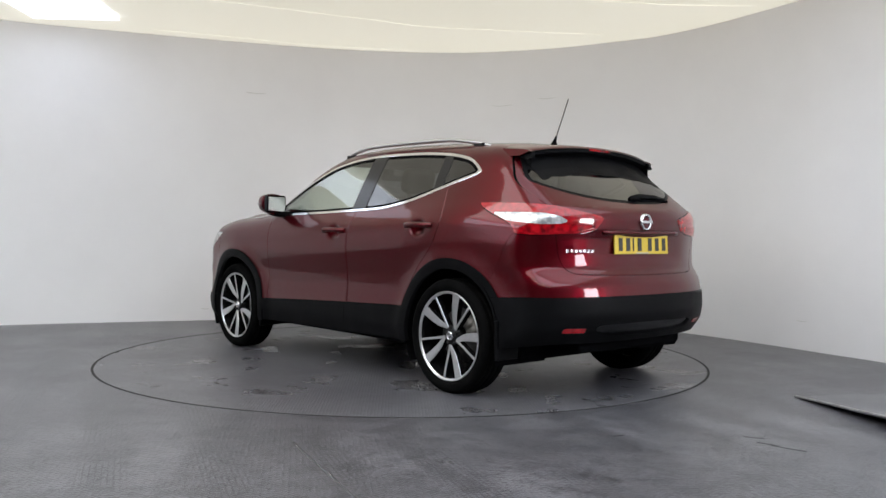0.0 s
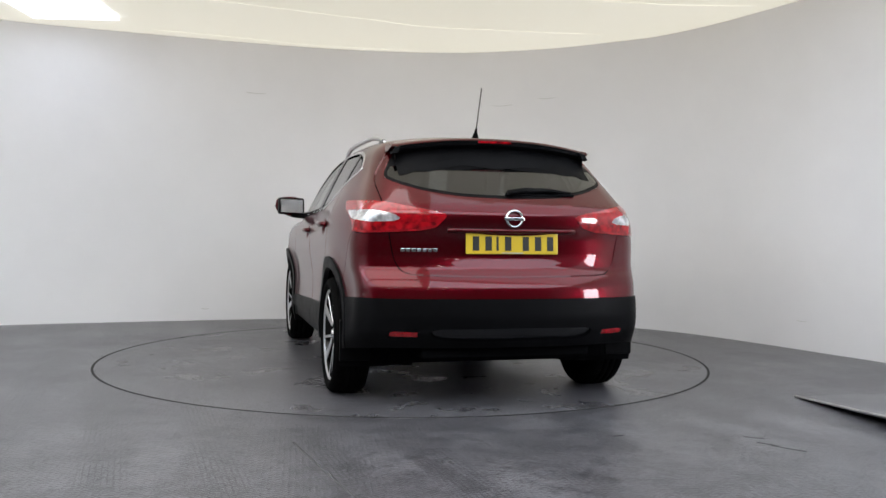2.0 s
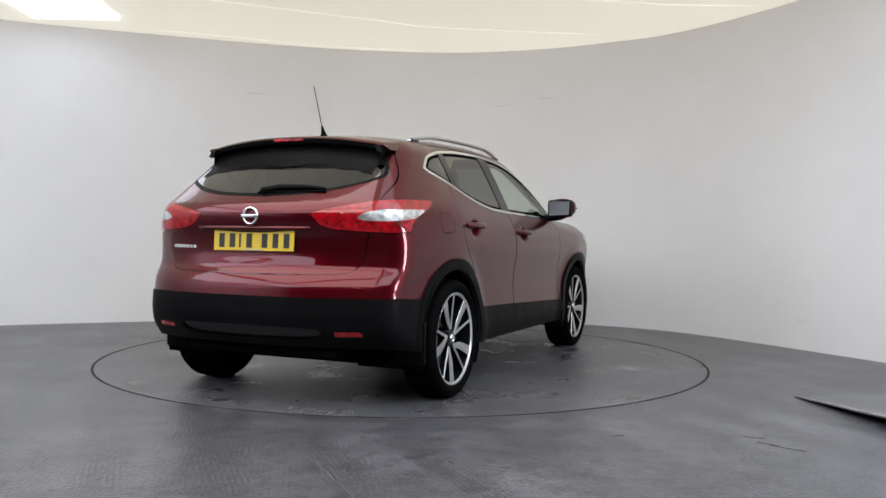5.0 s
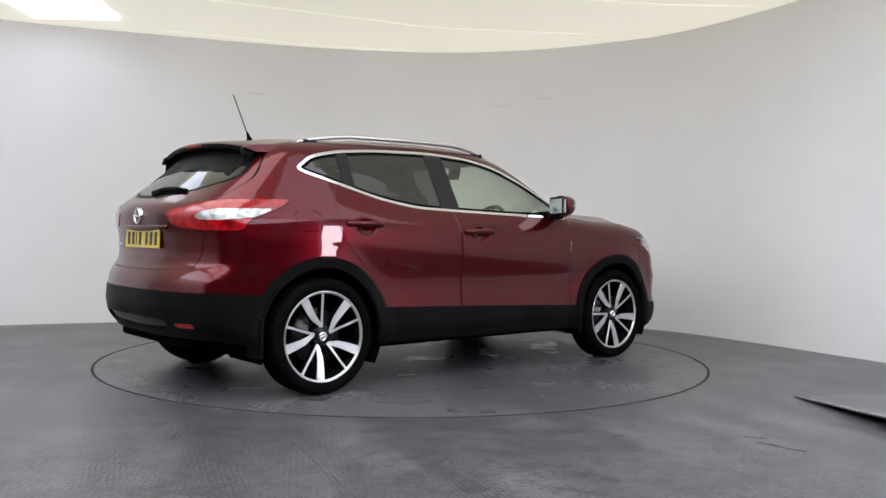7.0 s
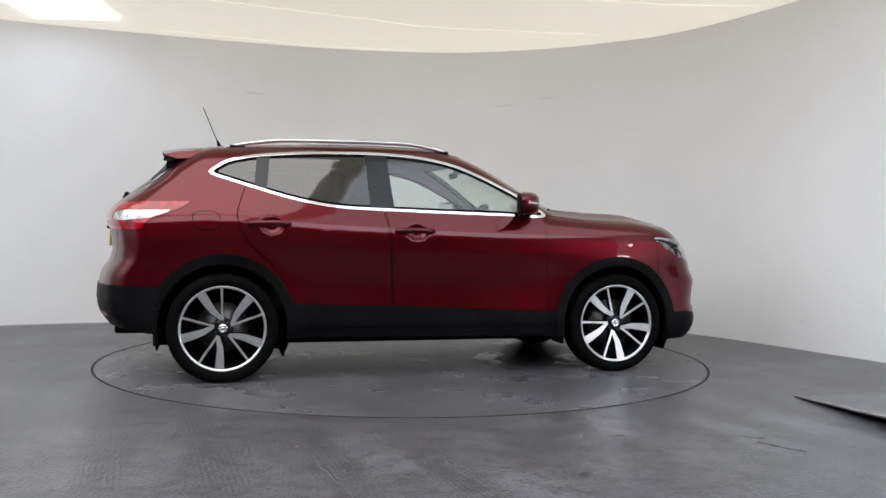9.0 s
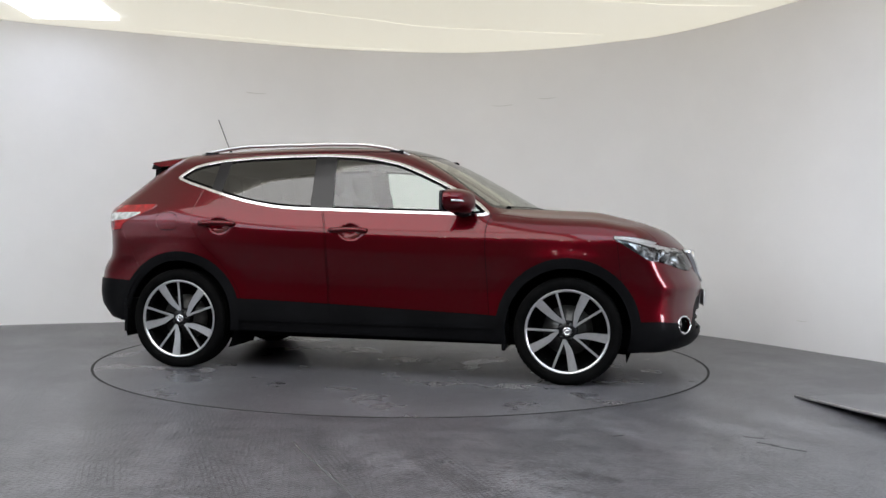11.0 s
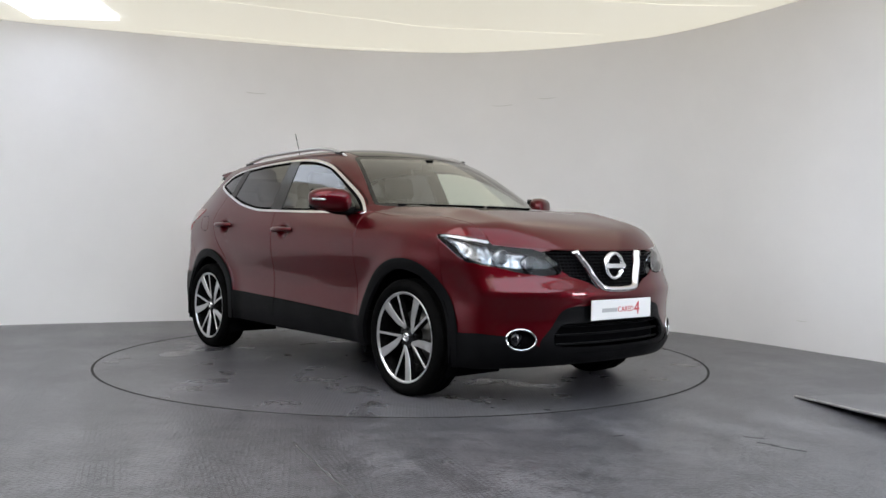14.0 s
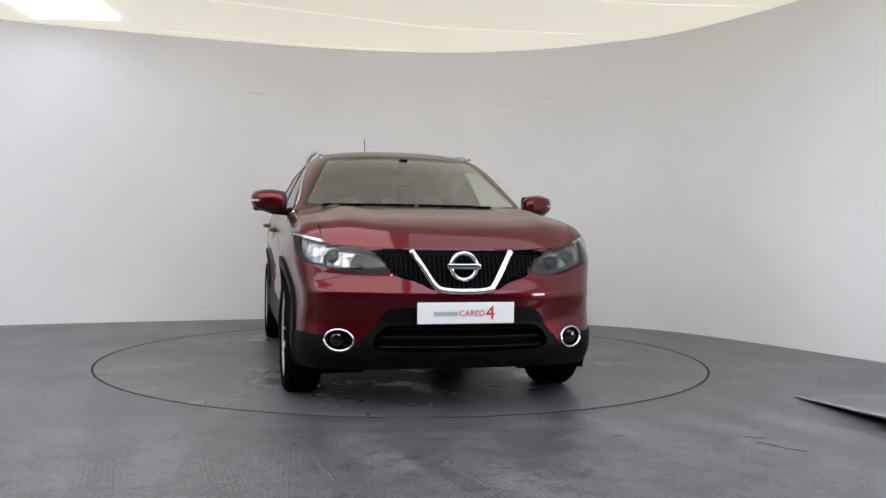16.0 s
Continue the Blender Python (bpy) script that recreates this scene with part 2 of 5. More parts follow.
# ceiling cloth with seams, its light panel by the wall and the added fill panels
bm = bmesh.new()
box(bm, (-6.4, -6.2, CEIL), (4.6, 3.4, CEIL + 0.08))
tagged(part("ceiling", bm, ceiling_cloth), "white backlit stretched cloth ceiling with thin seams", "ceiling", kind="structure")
bm = bmesh.new()
box(bm, (-6.4, -9.8, CEIL), (4.6, -6.2, CEIL + 0.08))
tagged(part("ceiling_rear", bm, dark_wall), "dark ceiling behind the studio opening", "ceiling", kind="structure")


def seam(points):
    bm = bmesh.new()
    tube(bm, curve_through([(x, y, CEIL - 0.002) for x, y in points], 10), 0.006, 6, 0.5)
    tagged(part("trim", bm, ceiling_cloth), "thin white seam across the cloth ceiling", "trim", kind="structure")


def light_panel(x0, y0, x1, y1, glow, label):
    thing = tagged(new("ceiling_light"), label, "ceiling light", "studio light panels")
    thing.location = ((x0 + x1) / 2, (y0 + y1) / 2, CEIL)
    w, d = (x1 - x0) / 2, (y1 - y0) / 2
    bm = bmesh.new()
    box(bm, (-w, -d, -0.03), (w, d, -0.012), 0.006)
    part("diffuser", bm, glow, thing, "glowing white diffuser")
    bm = bmesh.new()
    box(bm, (-w + 0.02, -d + 0.02, -0.011), (w - 0.02, d - 0.02, 0.0))
    part("backing", bm, seam_white, thing, "white backing board")
    return thing




# ---- car body as a smooth solid, cut into its panels ----
def table(points, sigma=0.02, lo=-2.6, hi=2.6, step=0.004):
    """A smooth curve value(u) through (u, value) points."""
    grid = np.arange(lo, hi, step)
    values = np.interp(grid, [p[0] for p in points], [p[1] for p in points])
    n = max(1, int(4 * sigma / step))
    kernel = np.exp(-0.5 * (np.arange(-n, n + 1) * step / sigma) ** 2)
    values = np.convolve(np.pad(values, n, mode="edge"), kernel / kernel.sum(), mode="valid")
    return lambda u: np.interp(u, grid, values)


def smax(a, b, k):
    h = np.maximum(k - np.abs(a - b), 0) / k
    return np.maximum(a, b) + h * h * k / 4


WHEELBASE, HUB, AXLE, TRACK = 2.646, 0.335, 1.323, 0.7825
side_y = table([(0.1, 0.80), (0.2, 0.835), (0.27, 0.86), (0.36, 0.868), (0.47, 0.862), (0.58, 0.855), (0.66, 0.860), (0.76, 0.878), (0.82, 0.886), (0.92, 0.8845), (0.97, 0.873), (1.02, 0.852),
                (1.08, 0.822), (1.15, 0.79), (1.3, 0.722), (1.42, 0.662), (1.5, 0.612), (1.6, 0.54)], 0.014)
shoulder = table([(-2.2, 0.07), (-1.3, 0.075), (-0.75, 0.03), (0, 0.0), (0.5, -0.012), (1.2, -0.02), (2.0, -0.03)], 0.1)
shoulder_on = table([(0.45, 0), (0.8, 1), (1.12, 1), (1.4, 0)], 0.04)
front_x = table([(0.1, 1.8), (0.16, 1.97), (0.2, 2.09), (0.24, 2.155), (0.3, 2.19), (0.36, 2.2), (0.47, 2.18), (0.56, 2.188), (0.62, 2.2), (0.66, 2.18), (0.70, 2.16), (0.77, 2.143), (0.83, 2.12), (0.9, 2.07), (1.0, 2.0), (1.2, 1.9)], 0.016)
rear_x = table([(0.1, -1.7), (0.22, -1.92), (0.33, -2.05), (0.42, -2.12), (0.5, -2.135), (0.59, -2.13), (0.66, -2.12), (0.71, -2.095), (0.75, -2.062), (0.82, -2.056), (0.92, -2.062), (0.98, -2.073), (1.04, -2.078), (1.09, -2.055),
                (1.13, -2.005), (1.2, -1.915), (1.3, -1.785), (1.4, -1.655), (1.5, -1.535), (1.7, -1.3)], 0.013)
hood_z = table([(0.0, 1.16), (0.9, 1.115), (1.05, 1.1), (1.2, 1.09), (1.5, 1.079), (1.8, 1.021), (1.95, 0.969), (2.05, 0.908), (2.15, 0.82), (2.3, 0.70)], 0.05)
roof_z = table([(-2.3, 1.43), (-1.75, 1.485), (-1.5, 1.512), (-1.2, 1.536), (-0.8, 1.556), (-0.4, 1.566), (0, 1.558), (0.3, 1.53), (0.6, 1.46), (1.0, 1.32)], 0.08)


def solid(p):
    """Below zero inside the car's outer skin."""
    x, y, z = p[..., 0], np.abs(p[..., 1]), p[..., 2]
    zz = z - shoulder(x) * shoulder_on(z)
    wide = side_y(zz)
    wide = wide - 0.046 * np.clip((x - 1.3) / 0.6, 0, 2) ** 2 - (0.05 + 0.035 * np.clip((z - 0.75) / 0.2, 0, 1) + 0.06 * np.clip((z - 0.95) / 0.35, 0, 1)) * np.clip((-1.15 - x) / 0.75, 0, 2) ** 2
    wide = wide + 0.008 * np.clip((z - 1.05) / 0.4, 0, 1) * np.clip((x + 0.1) / 0.8, 0, 1.5) ** 2
    for ax in (-AXLE, AXLE):
        r = np.hypot(x - ax, z - HUB)
        wide = wide + 0.016 * np.exp(-(np.maximum(r - 0.43, 0) / 0.08) ** 2)
    for hx, hz in ((-1.035, 0.982), (-0.105, 0.95)):
        wide = wide - 0.024 * np.exp(-(((x - hx - 0.005) / 0.06) ** 2 + ((z - hz + 0.006) / 0.042) ** 2) ** 2)
    d_side = y - wide
    bow = 0.152 * (y / 0.65) ** 2.5
    d_front = (x - front_x(z) + bow) * 0.9
    d_rear = (rear_x(z) + 0.145 * (y / 0.75) ** 2.7 - x) * np.where(z > 1.1, 0.75, 0.92)
    d_rear = d_rear + 0.012 * np.exp(-(y / 0.42) ** 6) * np.exp(-((z - 0.87) / 0.085) ** 4)
    hood = hood_z(x) + 0.008 - 0.045 * (y / 0.75) ** 3 + 0.024 * np.exp(-((y - 0.55) / 0.1) ** 2) * np.clip((2.0 - x) / 0.5, 0, 1)
    screen = (1.10 + (1.125 - 0.24 * (y / 0.7) ** 2 - x) * 0.555)
    roof = roof_z(x) - 0.05 * (y / 0.6) ** 2.6
    d_cab = smax((z - screen) * 0.875, z - roof, 0.10)
    d_top = np.minimum(z - hood, d_cab)
    d = smax(d_side, d_top, 0.075)
    d = smax(d, d_rear, 0.09)
    d = smax(d, d_front, 0.07)
    return smax(d, 0.21 - z, 0.02)


def slope(p, h=0.004):
    g = np.stack([solid(p + np.eye(3)[i] * h) - solid(p - np.eye(3)[i] * h) for i in range(3)], -1)
    return g / np.maximum(np.linalg.norm(g, axis=-1, keepdims=True), 1e-9)


def skin(h=0.019):
    """The solid's surface as an even net of quads."""
    xs, ys, zs = np.arange(-2.26, 2.32, h), np.arange(-0.998 - h / 2, 1.0, h), np.arange(0.15, 1.66, h)
    grid = np.stack(np.meshgrid(xs, ys, zs, indexing="ij"), -1)
    v = solid(grid)
    ins = v < 0
    shape = tuple(n - 1 for n in v.shape)
    total, count = np.zeros(shape + (3,)), np.zeros(shape)
    cell = lambda a, o: a[o[0]:o[0] + shape[0], o[1]:o[1] + shape[1], o[2]:o[2] + shape[2]]
    corners = [(i, j, k) for i in (0, 1) for j in (0, 1) for k in (0, 1)]
    for a in corners:
        for ax in range(3):
            if a[ax] == 0:
                b = tuple(c + (n == ax) for n, c in enumerate(a))
                va, vb = cell(v, a), cell(v, b)
                cross = cell(ins, a) != cell(ins, b)
                w = np.where(cross, va / np.where(cross, va - vb, 1), 0)
                place = np.array(a, float) * np.ones(shape + (3,))
                place[..., ax] += w
                total += place * cross[..., None]
                count += cross
    on = count > 0
    index = -np.ones(shape, int)
    index[on] = np.arange(on.sum())
    base = np.argwhere(on)
    verts = np.array([xs[0], ys[0], zs[0]]) + h * (base + total[on] / count[on][:, None])
    for _ in range(3):
        verts = verts - slope(verts) * solid(verts)[:, None] * 0.8
    quads = []
    for ax in range(3):
        a = [slice(1, -1)] * 3
        a[ax] = slice(0, -1)
        b = list(a)
        b[ax] = slice(1, None)
        cross = ins[tuple(a)] != ins[tuple(b)]
        at = np.argwhere(cross) + np.array([0 if i == ax else 1 for i in range(3)])
        u, w = [(1, 2), (2, 0), (0, 1)][ax]
        eu, ew = np.eye(3, dtype=int)[u], np.eye(3, dtype=int)[w]
        ring = [at - eu - ew, at - ew, at, at - eu]
        q = np.stack([index[tuple(r.T)] for r in ring], -1)
        flip = ~ins[tuple(at.T)]
        q[flip] = q[flip][:, ::-1]
        quads.append(q)
    quads = np.concatenate(quads)
    return verts, quads[(quads >= 0).all(1)]


WIDTH = 9


class Net:
    """Polygons on shared points, which can be cut along f = 0."""
    def __init__(self, verts, quads):
        self.v = verts
        self.rest = np.concatenate([quads, np.repeat(quads[:, 3:], WIDTH - 4, 1)], 1)

    def cut(self, polys, f):
        used = np.unique(polys)
        values = np.zeros(len(self.v))
        values[used] = f(self.v[used])
        vals = values[polys]
        low, high = vals.min(1), vals.max(1)
        inside, outside = [polys[low >= 0]], [polys[(high < 0)]]
        fresh, made, rows_in, rows_out = [], {}, [], []
        count = len(self.v)
        for row in polys[(low < 0) & (high >= 0)]:
            ring = [r for i, r in enumerate(row) if i == 0 or (r != row[i - 1] and r != row[0])]
            a_side, b_side = [], []
            for i, p in enumerate(ring):
                q = ring[(i + 1) % len(ring)]
                vp, vq = values[p], values[q]
                (a_side if vp >= 0 else b_side).append(p)
                if (vp >= 0) != (vq >= 0):
                    key = (min(p, q), max(p, q))
                    if key not in made:
                        w = vp / (vp - vq)
                        fresh.append(self.v[p] * (1 - w) + self.v[q] * w)
                        made[key] = count + len(fresh) - 1
                    a_side.append(made[key])
                    b_side.append(made[key])
            for side, out in ((a_side, rows_in), (b_side, rows_out)):
                if len(side) >= 3:
                    for s in ([side] if len(side) <= WIDTH else [side[:5], [side[0]] + side[4:]]):
                        out.append((s + [s[-1]] * WIDTH)[:WIDTH])
        if fresh:
            self.v = np.concatenate([self.v, np.array(fresh)])
        if rows_in:
            inside.append(np.array(rows_in))
        if rows_out:
            outside.append(np.array(rows_out))
        return np.concatenate(inside), np.concatenate(outside)

    def take(self, f, gap=0.0025):
        """Cuts a panel out of what is left, with a gap round it."""
        got, self.rest = self.cut(self.rest, f)
        if gap:
            got, _ = self.cut(got, lambda v: f(v) - gap)
        return got

    def largest(self, polys):
        """The biggest connected run of polygons."""
        group = {}

        def root(k):
            while group.setdefault(k, k) != k:
                k = group[k]
            return k
        for row in polys.tolist():
            for k in row[1:]:
                group[root(k)] = root(row[0])
        roots = [root(row[0]) for row in polys.tolist()]
        keep = collections.Counter(roots).most_common(1)[0][0]
        return polys[np.array(roots) == keep]

    def mesh(self, name, polys, mat, parent, label="", lift=0.0, rim=0.012):
        """One panel with its folded edge, lifted off the skin by lift."""
        used, inv = np.unique(polys, return_inverse=True)
        inv = inv.reshape(polys.shape)
        pts = self.v[used]
        nor = slope(pts)
        pts = pts + nor * lift
        faces, edges = [], {}
        for row in inv.tolist():
            ring = [r for i, r in enumerate(row) if i == 0 or (r != row[i - 1] and r != row[0])]
            if len(ring) < 3:
                continue
            faces.append(ring)
            for a, b in zip(ring, ring[1:] + ring[:1]):
                edges[(a, b)] = True
        verts, normals = [tuple(p) for p in pts], [tuple(n) for n in nor]
        smooth_faces = len(faces)
        if rim:
            lower, upper = {}, {}
            for a, b in [e for e in edges if (e[1], e[0]) not in edges]:
                for k in (a, b):
                    if k not in upper:
                        upper[k] = len(verts)
                        verts.append(tuple(pts[k]))
                        normals.append(tuple(nor[k]))
                        lower[k] = len(verts)
                        verts.append(tuple(pts[k] - nor[k] * rim))
                        normals.append(tuple(nor[k]))
                faces.append([upper[b], upper[a], lower[a], lower[b]])
        me = bpy.data.meshes.new(name)
        me.from_pydata(verts, [], faces)
        me.materials.append(mat)
        me.polygons.foreach_set("use_smooth", [True] * len(me.polygons))
        me.validate()
        me.normals_split_custom_set_from_vertices(normals[:len(me.vertices)])
        ob = new(name, me)
        ob.parent = parent
        if label:
            ob["label"] = label
        return ob


def rounded(points, times=2):
    """Corner cutting of a closed outline."""
    p = np.array(points, float)
    for _ in range(times):
        q = np.roll(p, -1, 0)
        p = np.stack([p * 0.8 + q * 0.2, p * 0.2 + q * 0.8], 1).reshape(-1, 2)
    return p


def within(points, u, w, times=2):
    """Signed distance to an outline, above zero inside. u, w: which coordinates it lies in; y counts from the middle."""
    poly = rounded(points, times)
    a, b = poly, np.roll(poly, -1, 0)

    def f(v):
        pick = lambda i: np.abs(v[:, 1]) if i == 1 else v[:, i]
        every_x, every_y = pick(u), pick(w)
        near = (every_x > poly[:, 0].min() - 0.1) & (every_x < poly[:, 0].max() + 0.1) & (every_y > poly[:, 1].min() - 0.1) & (every_y < poly[:, 1].max() + 0.1)
        px, py = every_x[near], every_y[near]
        result = np.full(len(every_x), -0.1)
        best, odd = np.full(len(px), 9.0), np.zeros(len(px), bool)
        for (ax, ay), (bx, by) in zip(a, b):
            ex, ey = bx - ax, by - ay
            t = np.clip(((px - ax) * ex + (py - ay) * ey) / (ex * ex + ey * ey + 1e-12), 0, 1)
            best = np.minimum(best, np.hypot(px - ax - t * ex, py - ay - t * ey))
            if ay != by:
                odd ^= ((ay > py) != (by > py)) & (px < (bx - ax) * (py - ay) / (by - ay) + ax)
        result[near] = np.where(odd, best, -best)
        return result
    return f


def both(*fs):
    return lambda v: np.minimum.reduce([f(v) for f in fs])


def on_side(s, least=0.3):
    return lambda v: v[:, 1] * s - least


def line_above(points, sigma=0.02):
    """Above zero over a line z(x)."""
    z = table(points, sigma)
    return lambda v: v[:, 2] - z(v[:, 0])


# ---- car materials ----
paint = material("red_paint", (0.12, 0.004, 0.008), 0.31, 0.75, coat=0.68, spec=0.04)
paint.node_tree.nodes["Principled BSDF"].inputs["Coat IOR"].default_value = 1.48
paint.node_tree.nodes["Principled BSDF"].inputs["Coat Roughness"].default_value = 0.02
flake = node(paint, "ShaderNodeTexNoise", Scale=900.0, Detail=2.0)
where = node(paint, "ShaderNodeTexCoord")
link(paint, where, "Object", flake, "Vector")
ramp = node(paint, "ShaderNodeValToRGB")
ramp.color_ramp.elements[0].color, ramp.color_ramp.elements[1].color = (0.052, 0.0006, 0.0028, 1), (0.094, 0.0014, 0.0055, 1)
link(paint, flake, "Fac", ramp, "Fac")
link(paint, ramp, "Color", paint.node_tree.nodes["Principled BSDF"], "Base Color")
plastic = mottled(material("black_plastic", (0.005, 0.005, 0.0055), 0.55, spec=0.05), (0.0022, 0.0022, 0.0026), (0.0045, 0.0045, 0.0052), 3.0, rough=(0.36, 0.5), bump=0.12, bump_scale=500)
gloss_black = material("gloss_black", (0.004, 0.004, 0.005), 0.08, spec=0.4)
pillar_black = material("pillar_black", (0.008, 0.008, 0.01), 0.2, spec=0.3)
inner_dark = material("inner_dark", (0.004, 0.004, 0.0045), 0.85, spec=0.0)
chrome = material("chrome", (0.7, 0.7, 0.72), 0.1, 1.0)
satin = material("satin_aluminium", (0.62, 0.62, 0.64), 0.28, 1.0)
rubber = mottled(material("tyre_rubber", (0.007, 0.007, 0.007), 0.75, spec=0.01), (0.0025, 0.0025, 0.0026), (0.005, 0.005, 0.005), 9, rough=(0.6, 0.85), bump=0.1, bump_scale=200)
cut_metal = mottled(material("machined_alloy", (0.56, 0.56, 0.57), 0.25, 0.85), (0.52, 0.52, 0.53), (0.6, 0.6, 0.61), 60, rough=(0.26, 0.34))
rim_black = material("rim_black", (0.005, 0.005, 0.0055), 0.25, spec=0.25)
disc_metal = mottled(material("brake_disc_metal", (0.3, 0.29, 0.28), 0.4, 0.9), (0.07, 0.068, 0.066), (0.13, 0.125, 0.12), 12, rough=(0.3, 0.5))
red_lens = mottled(material("red_lens", (0.4, 0.003, 0.006), 0.15, coat=1.0, spec=0.2), (0.2, 0.001, 0.004), (0.32, 0.002, 0.007), 30.0, detail=1.0)
deep_red_lens = mottled(material("deep_red_lens", (0.3, 0.002, 0.006), 0.1, coat=0.5, spec=0.2), (0.1, 0.0008, 0.003), (0.36, 0.003, 0.008), 22.0, detail=1.0)
clear_lens_body = mottled(material("clear_lens_reflector", (0.8, 0.8, 0.81), 0.22, 0.35, coat=1.0), (0.26, 0.26, 0.27), (0.6, 0.6, 0.61), 26.0, detail=1.0)
lamp_chrome = mottled(material("lamp_reflector", (0.5, 0.51, 0.53), 0.1, 1.0), (0.02, 0.021, 0.024), (0.4, 0.41, 0.43), 34.0, detail=1.0)
yellow_plate = material("yellow_plate", (0.56, 0.39, 0.02), 0.35, coat=0.4)
white_plate = material("white_plate", (0.68, 0.68, 0.68), 0.35, coat=0.4)
print_black = material("print_black", (0.01, 0.01, 0.01), 0.5)
print_grey = material("print_grey", (0.35, 0.35, 0.36), 0.5)
print_red = material("print_red", (0.45, 0.01, 0.02), 0.5)
seat_cloth = mottled(material("seat_leather", (0.02, 0.02, 0.022), 0.55), (0.016, 0.016, 0.018), (0.03, 0.03, 0.032), 5, rough=(0.45, 0.65), bump=0.1, bump_scale=90)
dash_plastic = mottled(material("dash_plastic", (0.025, 0.025, 0.027), 0.6), (0.02, 0.02, 0.022), (0.032, 0.032, 0.034), 6)
lining = mottled(material("roof_lining", (0.42, 0.41, 0.39), 0.9), (0.38, 0.37, 0.35), (0.46, 0.45, 0.43), 6)


def pane_material(name, tint, tint_glow=0.02, least=0.05, power=4.0):
    """Thin car glass: tinted clear, with the gloss of its two faces."""
    m = bpy.data.materials.new(name)
    m.use_nodes = True
    t = m.node_tree
    t.nodes.remove(t.nodes["Principled BSDF"])
    clear = node(m, "ShaderNodeBsdfTransparent")
    clear.inputs["Color"].default_value = (*tint, 1)
    shine = node(m, "ShaderNodeBsdfGlossy")
    shine.inputs["Roughness"].default_value = tint_glow
    edge = node(m, "ShaderNodeLayerWeight", Blend=0.5)
    steep = node(m, "ShaderNodeMath")
    steep.operation = "POWER"
    steep.inputs[1].default_value = power
    link(m, edge, "Facing", steep, 0)
    gloss = node(m, "ShaderNodeMapRange")
    gloss.inputs["To Min"].default_value, gloss.inputs["To Max"].default_value = least, 0.95
    link(m, steep, "Value", gloss, "Value")
    mix = node(m, "ShaderNodeMixShader")
    link(m, gloss, "Result", mix, "Fac")
    t.links.new(clear.outputs[0], mix.inputs[1])
    t.links.new(shine.outputs[0], mix.inputs[2])
    t.links.new(mix.outputs[0], t.nodes["Material Output"].inputs[0])
    return m


glass_clear = pane_material("clear_glass", (0.84, 0.91, 0.87), least=0.09)
glass_screen = pane_material("screen_glass", (0.82, 0.88, 0.78), least=0.07, power=2.6)
glass_dark = pane_material("privacy_glass", (0.10, 0.105, 0.12), least=0.09, power=3.8)
glass_roof = pane_material("roof_glass", (0.03, 0.035, 0.035))
glass_lamp = pane_material("lamp_lens", (0.93, 0.94, 0.95), 0.01, least=0.03)

# ---- the car ----
car = tagged(new("car"), "dark metallic red crossover car parked on the turntable", "car")
net = Net(*skin())

# wheel openings
for ax in (-AXLE, AXLE):
    net.take(lambda v, ax=ax: np.minimum(0.392 - np.hypot(v[:, 0] - ax, v[:, 2] - HUB - 0.008), np.abs(v[:, 1]) - 0.5), 0)
# open underside
net.take(lambda v: line_above([(-2.3, 0.34), (-1.95, 0.34), (-1.6, 0.29), (-0.9, 0.27), (0.8, 0.255), (1.6, 0.22), (1.9, 0.22), (2.3, 0.25)])(v) * -1, 0)

# side glass, its bright surround and the black posts
DLO = [(-1.43, 1.302), (-1.40, 1.335), (-1.30, 1.402), (-1.1, 1.442), (-0.8, 1.468), (-0.36, 1.48), (-0.04, 1.462), (0.2, 1.412), (0.4, 1.327), (0.63, 1.212), (0.74, 1.146), (0.845, 1.052),
       (0.5, 1.066), (0.16, 1.072), (-0.26, 1.083), (-0.6, 1.093), (-0.89, 1.14), (-1.17, 1.222)]
dlo = within(DLO, 0, 2, 2)
POST_B = [(-0.392, 1.0), (-0.232, 1.0), (-0.285, 1.6), (-0.425, 1.6)]
POST_C = [(-1.148, 1.1), (-1.07, 1.1), (-1.03, 1.5), (-1.112, 1.5)]
for s, hand in ((-1, "right"), (1, "left")):
    area = both(dlo, on_side(s))
    got = net.take(area, 0)
    inside, strip = net.cut(got, lambda v: dlo(v) - 0.0145)
    net.mesh("window_surround", strip, chrome, car, "bright chrome strip round the side windows", lift=0.004)
    inside, _ = net.cut(inside, lambda v: dlo(v) - 0.015)
    posts, glass = net.cut(inside, lambda v: np.maximum(within(POST_B, 0, 2, 0)(v), within(POST_C, 0, 2, 0)(v)))
    for half in net.cut(posts, lambda v: v[:, 0] + 0.7):
        net.mesh("window_post", half, pillar_black, car, "glossy black window post", lift=0.001)
    edge, glass = net.cut(glass, lambda v: 0.031 - dlo(v))
    net.mesh("window_seal", edge, inner_dark, car, "black rubber seal")
    front, glass = net.cut(glass, lambda v: v[:, 0] + 0.26)
    rear, quarter = net.cut(glass, lambda v: v[:, 0] + 1.1)
    net.mesh("front_door_glass", front, glass_clear, car, "lightly tinted clear side glass", lift=-0.003, rim=0.004).visible_shadow = False
    net.mesh("rear_door_glass", rear, glass_dark, car, "dark privacy side glass", lift=-0.003, rim=0.004).visible_shadow = False
    net.mesh("quarter_glass", quarter, glass_dark, car, "dark privacy quarter glass", lift=-0.003, rim=0.004).visible_shadow = False

